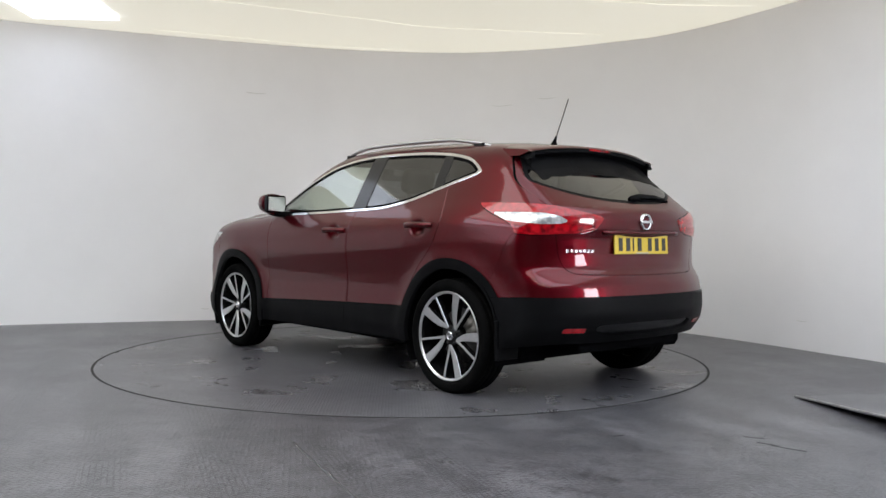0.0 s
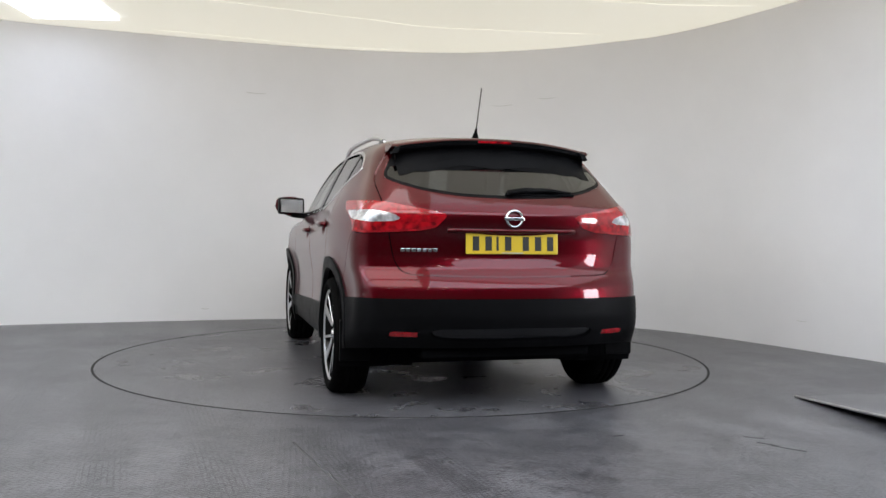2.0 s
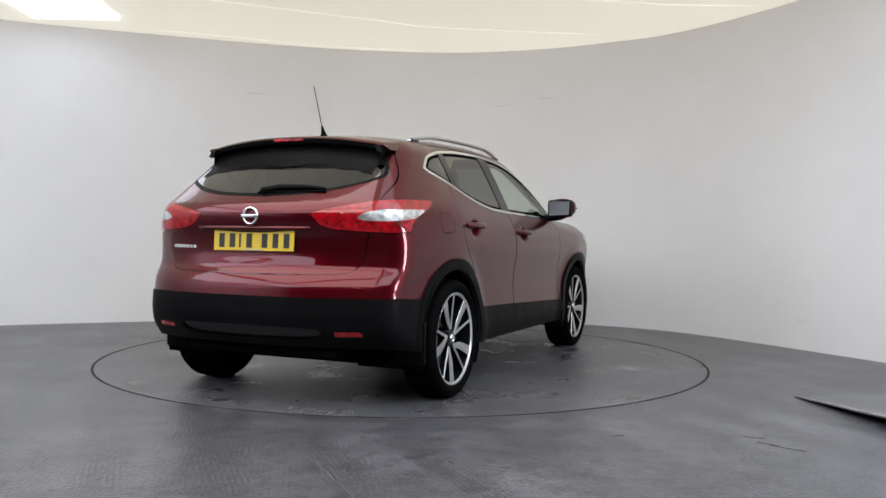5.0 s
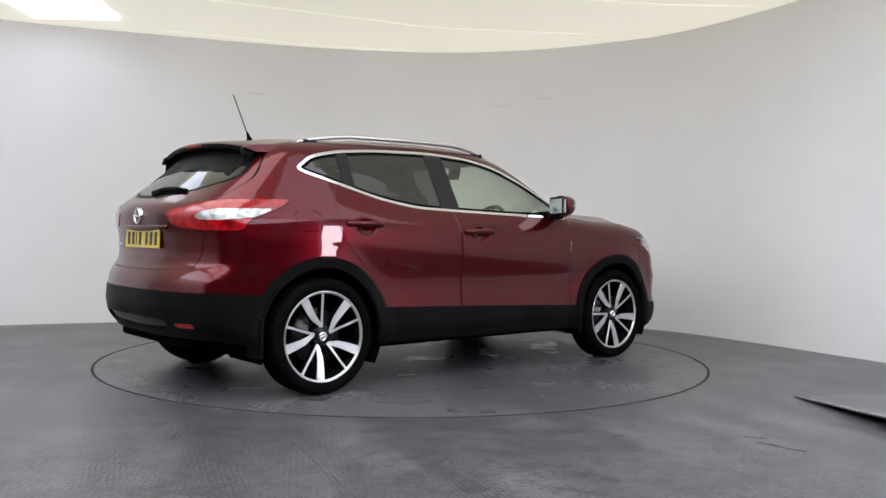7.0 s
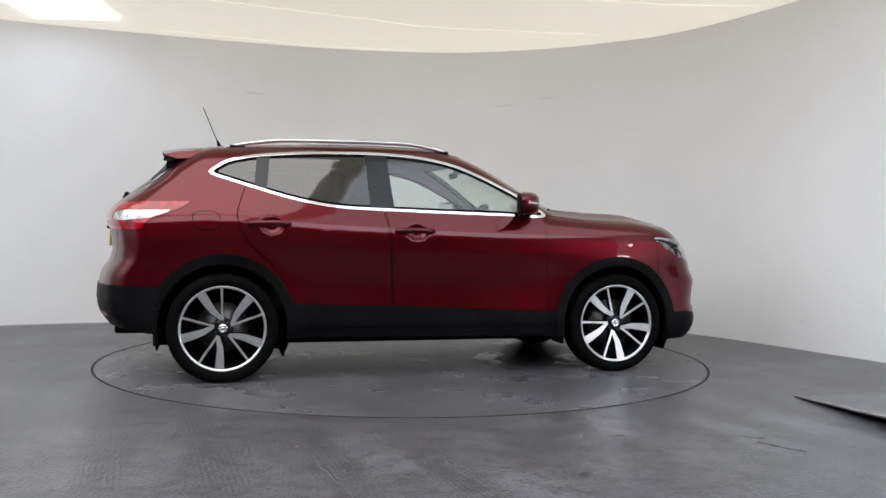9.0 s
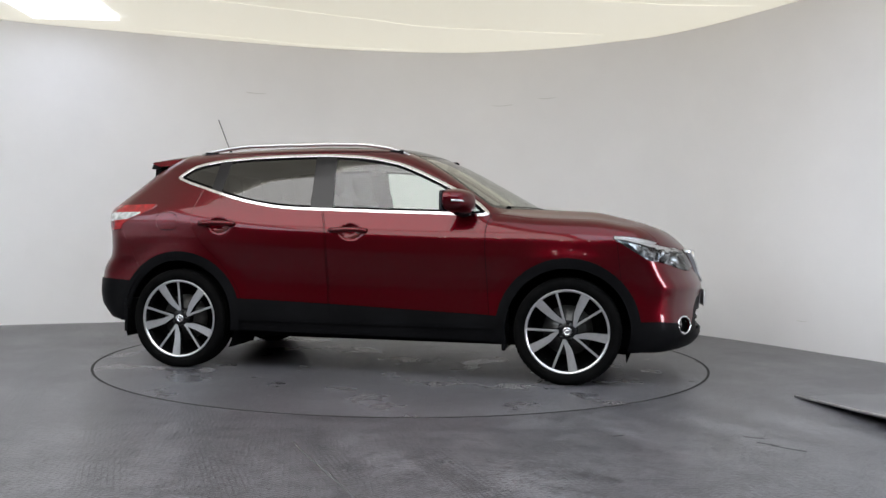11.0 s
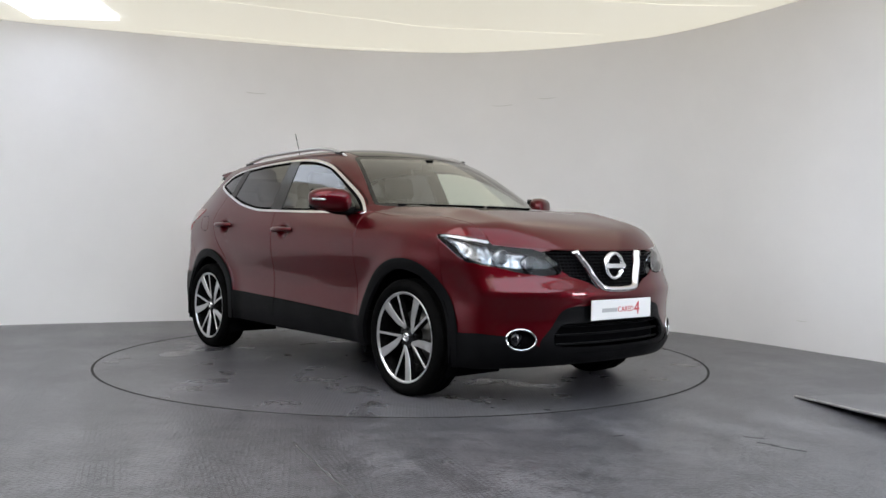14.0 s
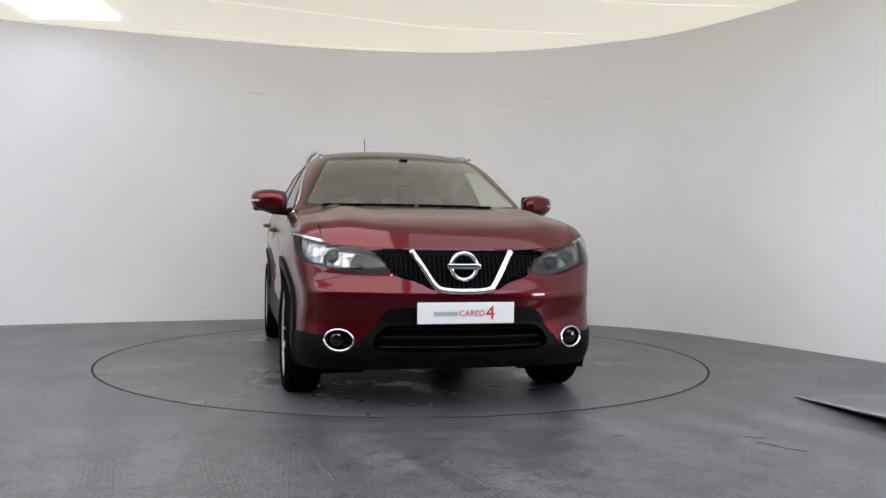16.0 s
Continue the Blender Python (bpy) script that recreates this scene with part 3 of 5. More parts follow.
# windscreen
screen_area = both(within([(-1, 1.497), (0.5, 1.478), (0.555, 1.455), (0.735, 1.135), (0.735, 1.112), (0.5, 1.102), (-1, 1.108)], 1, 2, 1), lambda v: v[:, 0] - 0.22)
got = net.take(screen_area, 0.003)
edge, got = net.cut(got, lambda v: 0.02 - screen_area(v))
net.mesh("windscreen_border", edge, gloss_black, car, "black printed border of the windscreen", rim=0.006)
net.mesh("windscreen", got, glass_screen, car, "pale green tinted laminated windscreen", rim=0.006).visible_shadow = False

# glass roof
roof_area = both(within([(0.5, -1), (0.5, 0.47), (0.3, 0.505), (-0.3, 0.52), (-0.75, 0.5), (-0.82, 0.45), (-0.82, -1)], 0, 1, 1), lambda v: v[:, 2] - 1.43)
net.mesh("roof_glass", net.take(roof_area, 0.004), gloss_black, car, "dark panoramic roof glass", lift=0.002)

# rear glass
rear_glass_area = both(within([(-1, 1.125), (0.2, 1.13), (0.45, 1.165), (0.6, 1.215), (0.645, 1.245), (0.635, 1.29), (0.56, 1.40), (0.5, 1.43), (-1, 1.46)], 1, 2, 2), lambda v: -1.45 - v[:, 0])
got = net.take(rear_glass_area, 0.003)
edge, got = net.cut(got, lambda v: np.maximum(0.018 - rear_glass_area(v), v[:, 2] - 1.302 - 0.012 * np.cos(np.abs(v[:, 1]) * 11)))

tailgate = new("tailgate")
tailgate.parent = car
net.mesh("rear_glass", got, glass_dark, tailgate, "dark tinted rear window", rim=0.006).visible_shadow = False
net.mesh("glass_border", edge, plastic, tailgate, "black printed border of the rear window", rim=0.006)

# tail lamps
lamp_rear = within([(1.2, 1.16), (0.73, 1.118), (0.38, 1.052), (0.35, 1.035), (0.43, 0.952), (0.75, 0.934), (1.2, 0.925)], 1, 2, 1)
lamp_side = within([(-2.5, 1.4), (-1.85, 1.14), (-1.53, 1.134), (-1.512, 1.12), (-1.56, 1.082), (-1.785, 0.992), (-1.80, 0.93), (-2.5, 0.93)], 0, 2, 1)
clear_rear = within([(1.2, 1.07), (0.74, 1.064), (0.64, 1.042), (0.59, 1.018), (0.65, 0.998), (1.2, 0.994)], 1, 2, 1)
clear_side = within([(-2.5, 1.078), (-1.95, 1.074), (-1.60, 1.105), (-1.545, 1.098), (-1.585, 1.079), (-1.785, 1.0), (-2.5, 0.988)], 0, 2, 1)
lamp_area = both(lamp_rear, lamp_side)
for s in (-1, 1):
    got = net.take(both(lamp_area, on_side(s, 0.1)), 0.005)
    lamp = new("tail_lamp")
    lamp.parent = car
    clear, red = net.cut(got, both(clear_rear, clear_side))
    low, high = net.cut(red, lambda v: 1.0 - v[:, 2])
    low_in, low_out = net.cut(low, lambda v: lamp_area(v) - 0.016)
    net.mesh("clear_lens", clear, clear_lens_body, lamp, "clear silvery indicator lens", lift=0.004)
    net.mesh("red_lens", np.concatenate([high, low_out]), red_lens, lamp, "bright red upper lens", lift=0.006)
    net.mesh("lower_lens", low_in, deep_red_lens, lamp, "deep red lower lens", lift=0.004)

# black lower cladding
bumper_line = line_above([(-2.3, 0.6), (-1.9, 0.598), (-1.6, 0.582)])
got = net.take(lambda v: np.minimum(-bumper_line(v), -1.5 - v[:, 0]), 0.002)
ring_r, got = net.cut(got, lambda v: np.minimum(0.452 - np.hypot(v[:, 0] + AXLE, v[:, 2] - HUB - 0.01), np.abs(v[:, 1]) - 0.6))
refl = both(within([(0.515, 0.404), (0.655, 0.406), (0.655, 0.43), (0.515, 0.427)], 1, 2, 0), lambda v: -1.9 - v[:, 0])
refl_got, got = net.cut(got, refl)
insert = both(within([(-1, 0.445), (0.4, 0.445), (0.46, 0.43), (0.42, 0.39), (0.3, 0.378), (-1, 0.372)], 1, 2, 1), lambda v: -1.9 - v[:, 0])
insert_got, got = net.cut(got, insert)
rear_black = net.mesh("rear_bumper_cladding", got, plastic, car, "black textured lower rear bumper", lift=0.008)
net.mesh("skid_insert", insert_got, gloss_black, rear_black, "recessed darker strip", lift=-0.004)
for s in (-1, 1):
    g, _ = net.cut(refl_got, on_side(s, 0.1))
    net.mesh("reflector", g, red_lens, rear_black, "red reflector", lift=0.009)

front_line = line_above([(1.5, 0.40), (1.72, 0.405), (1.9, 0.41), (2.0, 0.40), (2.06, 0.37), (2.12, 0.32), (2.3, 0.30)])
opening = both(within([(-1, 0.555), (0.33, 0.555), (0.42, 0.535), (0.47, 0.45), (0.56, 0.36), (0.53, 0.315), (0.42, 0.298), (-1, 0.288)], 1, 2, 1), lambda v: v[:, 0] - 1.8)
mouth = both(within([(-1, 0.462), (0.38, 0.462), (0.43, 0.445), (0.48, 0.385), (0.47, 0.345), (0.4, 0.325), (-1, 0.316)], 1, 2, 1), lambda v: v[:, 0] - 1.8)
intake = net.take(opening, 0.002)
mouth_got, surround = net.cut(intake, mouth)
front_black = net.mesh("front_intake_surround", surround, plastic, car, "black textured intake surround", lift=0.002)
net.mesh("intake_back", mouth_got, inner_dark, front_black, "dark recessed intake", lift=-0.06, rim=0)
FOG = (0.643, 0.378)
fog_area = lambda v: np.minimum(1 - np.hypot((np.abs(v[:, 1]) - FOG[0]) / 0.071, (v[:, 2] - FOG[1]) / 0.055), v[:, 0] - 1.7) * 0.05
fog_got = net.take(fog_area, 0)
got = net.take(lambda v: np.minimum(-front_line(v), v[:, 0] - 1.5), 0.002)
ring_f, got = net.cut(got, lambda v: np.minimum(0.452 - np.hypot(v[:, 0] - AXLE, v[:, 2] - HUB - 0.01), np.abs(v[:, 1]) - 0.6))
net.mesh("front_bumper_cladding", got, plastic, car, "black textured lower front bumper lip", lift=0.008)

# arch and sill claddings
rings = {-AXLE: ring_r, AXLE: ring_f}
for ax in (-AXLE, AXLE):
    more = net.take(lambda v, ax=ax: np.minimum(0.452 - np.hypot(v[:, 0] - ax, v[:, 2] - HUB - 0.01), np.abs(v[:, 1]) - 0.55), 0)
    more = np.concatenate([more, rings[ax]])
    for s in (-1, 1):
        g, _ = net.cut(more, on_side(s, 0.1))
        net.mesh("wheel_arch_trim", g, plastic, car, "black textured wheel arch trim", lift=0.013, rim=0.03)
sill_line = line_above([(-0.95, 0.488), (-0.2, 0.465), (0.95, 0.42)])
sill_all = net.take(lambda v: np.minimum(np.minimum(-sill_line(v), np.abs(v[:, 1]) - 0.3), np.minimum(v[:, 0] + 1.0, 1.0 - v[:, 0])), 0.002)
for s in (-1, 1):
    g, _ = net.cut(sill_all, on_side(s, 0.1))
    upper, lower = net.cut(g, lambda v: v[:, 2] - 0.335)
    rear_d, front_d = net.cut(upper, lambda v: -0.2415 - v[:, 0])
    front_d, _ = net.cut(front_d, lambda v: v[:, 0] + 0.2355)
    net.mesh("sill", lower, plastic, car, "black textured sill", lift=0.0)
    net.mesh("door_cladding", rear_d, plastic, car, "black textured lower door trim", lift=0.01)
    net.mesh("door_cladding", front_d, plastic, car, "black textured lower door trim", lift=0.01)

# bonnet
hood_edge = line_above([(0.8, 1.075), (1.0, 1.052), (1.1, 1.038), (1.35, 0.99), (1.6, 0.93), (1.85, 0.885), (2.0, 0.862), (2.2, 0.842)])
bonnet_area = lambda v: np.minimum(hood_edge(v), np.minimum(v[:, 0] - 1.10 + 0.25 * (v[:, 1] / 0.7) ** 2, 0.66 + 0.1 * np.clip((1.7 - v[:, 0]), -2, 1) - np.abs(v[:, 1]) + 0.08))
net.mesh("bonnet", net.take(bonnet_area, 0.006), paint, car, "dark red metallic bonnet with soft ridges")
cowl = net.take(both(lambda v: np.minimum(np.minimum(v[:, 0] - 0.75, 1.25 - v[:, 0]), np.minimum(0.68 - np.abs(v[:, 1]), v[:, 2] - 1.04))), 0)
net.mesh("wiper_cowl", cowl, plastic, car, "black plastic cowl below the windscreen", lift=-0.012)

# headlamps
HL = [(1.2, 1.02), (0.68, 0.90), (0.56, 0.872), (0.465, 0.848), (0.385, 0.752), (0.40, 0.726), (0.5, 0.716), (0.62, 0.73), (0.75, 0.768), (1.2, 0.86)]
HL_SIDE = [(1.575, 0.935), (1.61, 0.912), (1.86, 0.762), (1.96, 0.70), (2.4, 0.68), (2.4, 1.1), (1.7, 1.0)]
hl_area = both(within(HL, 1, 2, 1), within(HL_SIDE, 0, 2, 1), lambda v: v[:, 0] - 1.575)
for s in (-1, 1):
    got = net.take(both(hl_area, on_side(s, 0.1)), 0.005)
    lamp = new("headlamp")
    lamp.parent = car
    net.mesh("lens", got, glass_lamp, lamp, "clear headlamp lens", lift=0.002, rim=0.004).visible_shadow = False
    bright, dark = net.cut(got, lambda v: within([(1.2, 1.0), (0.62, 0.868), (0.53, 0.845), (0.545, 0.79), (0.62, 0.762), (0.74, 0.79), (1.2, 0.86)], 1, 2, 1)(v))
    low, dark = net.cut(dark, lambda v: np.minimum(0.009 - hl_area(v), np.minimum(v[:, 2] - 0.805 - 0.25 * np.clip(1.9 - v[:, 0], 0, 1), np.abs(v[:, 1]) - 0.49)))
    net.mesh("reflector", bright, lamp_chrome, lamp, "silvery reflector", lift=-0.05, rim=0.02)
    net.mesh("bezel", dark, rim_black, lamp, "black lamp bezel", lift=-0.055, rim=0)
    net.mesh("light_strip", net.largest(low), satin, lamp, "silvery light guide along the lamp edge", lift=-0.008, rim=0.02)
    for px, py, pz, r in ((1.90, 0.655, 0.80, 0.046), (1.985, 0.53, 0.775, 0.04)):
        bm = bmesh.new()
        m = Matrix.Translation((px, s * py, pz)) @ Matrix.Rotation(radians(90), 4, "Y")
        lathe(bm, [(r * 1.25, -0.02), (r * 1.25, 0.012), (r * 1.12, 0.02), (r, 0.012), (r * 0.97, -0.005)], m, 28)
        part("projector_ring", bm, lamp_chrome, lamp, "silvery projector ring", True)
        bm = bmesh.new()
        lathe(bm, [(r * 0.97, -0.004), (r * 0.8, 0.014), (r * 0.5, 0.026), (r * 0.2, 0.031), (0.001, 0.032)], m, 28)
        part("projector", bm, gloss_black, lamp, "dark glass projector bulb", True)

# grille
grille_area = both(within([(-1, 0.87), (0.3, 0.866), (0.5, 0.852), (0.47, 0.82), (0.37, 0.715), (0.25, 0.685), (0.16, 0.635), (-1, 0.628)], 1, 2, 1), lambda v: v[:, 0] - 1.9)
got = net.take(grille_area, 0.002)
grille = net.mesh("grille", got, inner_dark, car, "black mesh grille", lift=-0.045, rim=0)


def front_skin(y, z):
    """x of the nose at (y, z)."""
    lo, hi = np.full(1, 1.2), np.full(1, 2.4)
    for _ in range(40):
        mid = (lo + hi) / 2
        inside = solid(np.stack([mid, np.full(1, y), np.full(1, z)], -1)) < 0
        lo, hi = np.where(inside, mid, lo), np.where(inside, hi, mid)
    return float(lo[0])


def tail_skin(y, z):
    """x of the tail at (y, z)."""
    lo, hi = -2.4, -1.0
    for _ in range(40):
        mid = (lo + hi) / 2
        if solid(np.array([[mid, y, z]]))[0] < 0:
            hi = mid
        else:
            lo = mid
    return hi


def side_skin(x, z):
    lo, hi = 0.2, 1.2
    for _ in range(40):
        mid = (lo + hi) / 2
        if solid(np.array([[x, mid, z]]))[0] < 0:
            lo = mid
        else:
            hi = mid
    return lo


def top_skin(x, y):
    lo, hi = 0.6, 1.8
    for _ in range(40):
        mid = (lo + hi) / 2
        if solid(np.array([[x, y, mid]]))[0] < 0:
            lo = mid
        else:
            hi = mid
    return lo


# honeycomb bars of the grille
bm = bmesh.new()
for k in range(-9, 10):
    z = 0.75 + k * 0.018
    pts = [(front_skin(y, z) - 0.028, y, z) for y in np.linspace(-0.45, 0.45, 25) if grille_area(np.array([[2.1, y, z]]))[0] > 0.004]
    for a, b in zip(pts, pts[1:]):
        if b[1] - a[1] < 0.05:
            tube(bm, [a, b], 0.0035, 5)
for k in range(-18, 19):
    y = k * 0.025
    pts = [(front_skin(y, z) - 0.026, y, z) for z in np.linspace(0.63, 0.86, 9) if grille_area(np.array([[2.1, y, z]]))[0] > 0.004]
    if len(pts) > 1:
        tube(bm, pts, 0.003, 5)
part("grille_mesh", bm, plastic, grille, "glossy black honeycomb bars")

# chrome V and the round badge
bm = bmesh.new()
V = curve_through([(-0.275, 0.85), (-0.215, 0.755), (-0.165, 0.675), (-0.12, 0.645), (0, 0.638), (0.12, 0.645), (0.165, 0.675), (0.215, 0.755), (0.275, 0.85)], 6)
cols = []
for i, q in enumerate(V):
    d = (V[min(i + 1, len(V) - 1)] - V[max(i - 1, 0)]).normalized()
    n = Vector((-d.y, d.x))
    half = 0.016 if abs(q.x) > 0.15 else 0.0165
    ring = []
    for a, b in ((-1, -0.02), (-0.85, 0.012), (0, 0.019), (0.85, 0.012), (1, -0.02)):
        yy, zz = q.x + n.x * half * a, q.y + n.y * half * a
        ring.append(bm.verts.new((front_skin(q.x, min(q.y, 0.83)) + b, yy, zz)))
    cols.append(ring)
for a, b in zip(cols, cols[1:]):
    for k in range(4):
        bm.faces.new((a[k], b[k], b[k + 1], a[k + 1]))
bm.faces.new(cols[0])
bm.faces.new(cols[-1][::-1])
bmesh.ops.recalc_face_normals(bm, faces=bm.faces)
part("grille_trim", bm, chrome, grille, "chrome V-shaped grille trim", True)


def badge(parent, x, z, r, turn):
    """A plain chrome ring with a bar across."""
    m = Matrix.Translation((x, 0, z)) @ Matrix.Rotation(radians(90 * turn), 4, "Y")
    bm = bmesh.new()
    lathe(bm, [(r, -0.02), (r, 0.0), (r * 0.93, 0.008), (r * 0.8, 0.008), (r * 0.74, 0.0), (r * 0.74, -0.02)], m, 36)
    box(bm, (x - 0.01, -r * 1.12, z - r * 0.17), (x + 0.01, r * 1.12, z + r * 0.17), 0.004)
    part("badge", bm, chrome, parent, "round chrome badge with a bar across", True)


badge(grille, front_skin(0, 0.768) + 0.005, 0.768, 0.08, 1)
badge(tailgate, tail_skin(0, 1.022) - 0.006, 1.022, 0.05, -1)

# fog lamps
for s in (-1, 1):
    g, _ = net.cut(fog_got, on_side(s, 0.1))
    fog = new("fog_lamp")
    fog.parent = car
    net.mesh("housing", g, inner_dark, fog, "black fog lamp recess", lift=-0.03, rim=0)
    bm = bmesh.new()
    pts = []
    for i in range(41):
        a = 2 * math.pi * i / 40
        y, z = FOG[0] + 0.071 * math.cos(a), FOG[1] + 0.055 * math.sin(a)
        pts.append((front_skin(y, z) + 0.004, s * y, z))
    tube(bm, pts, 0.006, 8, up=Vector((1, 0, 0)))
    part("bezel", bm, chrome, fog, "oval chrome fog lamp ring", True)
    bm = bmesh.new()
    lathe(bm, [(0.042, -0.03), (0.042, 0.0), (0.03, 0.008), (0.001, 0.011)], Matrix.Translation((front_skin(*FOG) - 0.025, s * FOG[0], FOG[1])) @ Matrix.Rotation(radians(90), 4, "Y"), 24)
    part("lens", bm, gloss_black, fog, "dark fog lamp glass", True)

# intake slats
for z in (0.345, 0.395, 0.44):
    bm = bmesh.new()
    pts = [(front_skin(y, z) - 0.03, y, z) for y in np.linspace(-0.44, 0.44, 25)]
    tube(bm, pts, 0.009, 6, 0.7)
    part("slat", bm, plastic, front_black)

# front bumper, wings, doors, rear bumper, tailgate skin
bumper_f = net.take(lambda v: np.minimum(v[:, 0] - 1.62 - 0.35 * np.clip(0.9 - v[:, 2], 0, 1) * 0.35, 0.93 - v[:, 2]), 0.004)
net.mesh("front_bumper", bumper_f, paint, car, "dark red front bumper")
gate_low = within([(-1, 1.60), (0.5, 1.46), (0.6, 1.40), (0.70, 1.24), (0.69, 1.12), (0.66, 0.94), (0.635, 0.80), (0.60, 0.74), (0.53, 0.712), (-1, 0.704)], 1, 2, 2)
gate_got = net.take(both(gate_low, lambda v: -1.52 - v[:, 0]), 0.007)
net.mesh("gate_skin", gate_got, paint, tailgate, "dark red tailgate panel")
bumper_r = net.take(lambda v: np.minimum(np.minimum(-1.66 - v[:, 0] - (v[:, 2] - 0.72) * 0.55, 0.945 - v[:, 2]), v[:, 2] - 0.3), 0.004)
net.mesh("rear_bumper", bumper_r, paint, car, "dark red upper rear bumper")

FD = [(-0.2365, 0.2), (-0.262, 0.75), (-0.275, 0.97), (-0.312, 1.09), (-0.34, 1.6), (0.3, 1.6), (0.84, 1.08), (0.80, 1.0), (0.80, 0.80), (0.845, 0.2)]
RD = [(-0.2405, 0.2), (-0.266, 0.75), (-0.279, 0.97), (-0.316, 1.09), (-0.35, 1.6), (-1.15, 1.6), (-1.165, 1.3), (-1.205, 1.2), (-1.248, 1.06), (-1.235, 0.98), (-1.17, 0.86), (-1.0, 0.70), (-0.87, 0.50), (-0.80, 0.2)]
for s in (-1, 1):
    for pts, label in ((FD, "dark red front door"), (RD, "dark red rear door")):
        low = within(pts, 0, 2, 1)
        frame_limit = lambda v: np.maximum(dlo(v) + 0.012, 1.10 - v[:, 2] + np.clip(-0.45 - v[:, 0], 0, 1) * 0.28)
        got = net.take(both(low, on_side(s), frame_limit), 0.006)
        door = net.mesh("door", got, paint, car, label)
        hx, hz = ((-0.115, 0.955) if pts is FD else (-1.045, 0.99))
        bm = bmesh.new()
        line = [(hx + dx, s * (side_skin(hx - 0.12, hz) + dy), hz + dz) for dx, dy, dz in ((-0.125, 0.002, 0.0), (-0.10, 0.024, 0.001), (-0.05, 0.034, 0.003), (0.02, 0.036, 0.004), (0.08, 0.030, 0.003), (0.115, 0.014, 0.0), (0.125, 0.0, 0.0))]
        tube(bm, curve_through(line, 4), 0.013, 8, 1.25, radii=None)
        part("handle", bm, paint, door, "red pull handle", True)
    # fuel flap
    if s < 0:
        flap = net.take(both(within([(-1.52, 1.065), (-1.345, 1.065), (-1.335, 0.94), (-1.5, 0.94)], 0, 2, 2), on_side(s)), 0.006)
        net.mesh("fuel_flap", flap, paint, car, "dark red fuel filler flap")
    wing = net.take(lambda v, s=s: np.minimum(np.minimum(v[:, 1] * s - 0.3, v[:, 0] - 0.78), 1.07 - v[:, 2]), 0.002)
    net.mesh("wing", wing, paint, car, "dark red front wing")
net.mesh("body_shell", net.rest, paint, car, "dark red roof, pillars and rear quarters")

# dark inner shell under the panel gaps, open at the glass
inner = Net(*skin(0.03))
for ax in (-AXLE, AXLE):
    inner.take(lambda v, ax=ax: np.minimum(0.40 - np.hypot(v[:, 0] - ax, v[:, 2] - HUB - 0.008), np.abs(v[:, 1]) - 0.5), 0)
inner.take(both(dlo, lambda v: np.abs(v[:, 1]) - 0.3), 0)
inner.take(screen_area, 0)
inner.take(rear_glass_area, 0)
inner.take(lambda v: np.maximum(hl_area(v), np.maximum(grille_area(v), np.maximum(mouth(v), fog_area(v)))) + 0.01, 0)
inner.take(lambda v: 0.36 - v[:, 2], 0)
upper, lower = inner.cut(inner.rest, lambda v: v[:, 2] - 1.12)
inner.mesh("inner_shell", lower, inner_dark, car, "black inner body shell", lift=-0.016, rim=0)
inner.mesh("inner_shell", upper, inner_dark, car, "black inner body shell", lift=-0.016, rim=0)
inner.mesh("headlining", upper, lining, car, "pale grey roof lining", lift=-0.034, rim=0)

# floor pan and wheel housings
bm = bmesh.new()
box(bm, (-1.75, -0.70, 0.215), (1.75, 0.70, 0.34), 0.03)
part("floor_pan", bm, inner_dark, car, "black underbody")
for lo, hi in (((-2.0, -0.48, 0.27), (-1.6, 0.48, 0.33)), ((-1.40, -0.62, 0.26), (-1.25, 0.62, 0.34)), ((0.9, -0.42, 0.18), (1.7, 0.42, 0.25))):
    bm = bmesh.new()
    box(bm, lo, hi, 0.02)
    part("undertray", bm, inner_dark, car, "black underbody tray")
for ax in (-AXLE, AXLE):
    for s in (-1, 1):
        bm = bmesh.new()
        R0 = 0.415
        arc = [radians(a) for a in range(-28, 209, 12)]
        outer = [(bm.verts.new((ax + R0 * math.cos(a), s * 0.87, HUB + 0.008 + R0 * math.sin(a))), bm.verts.new((ax + R0 * math.cos(a), s * 0.46, HUB + 0.008 + R0 * math.sin(a)))) for a in arc]
        for p, q in zip(outer, outer[1:]):
            bm.faces.new((p[0], q[0], q[1], p[1]))
        bm.faces.new([p[1] for p in outer])
        part("wheel_housing", bm, inner_dark, car, "black wheel housing liner")
        # mud flap behind each wheel
        fx = ax - 0.40
        bm = bmesh.new()
        box(bm, (fx - 0.012, s * 0.79 - 0.085, 0.235 if ax < 0 else 0.2), (fx + 0.012, s * 0.79 + 0.085, 0.46), 0.006)
        part("mud_flap", bm, plastic, car, "black mud flap")


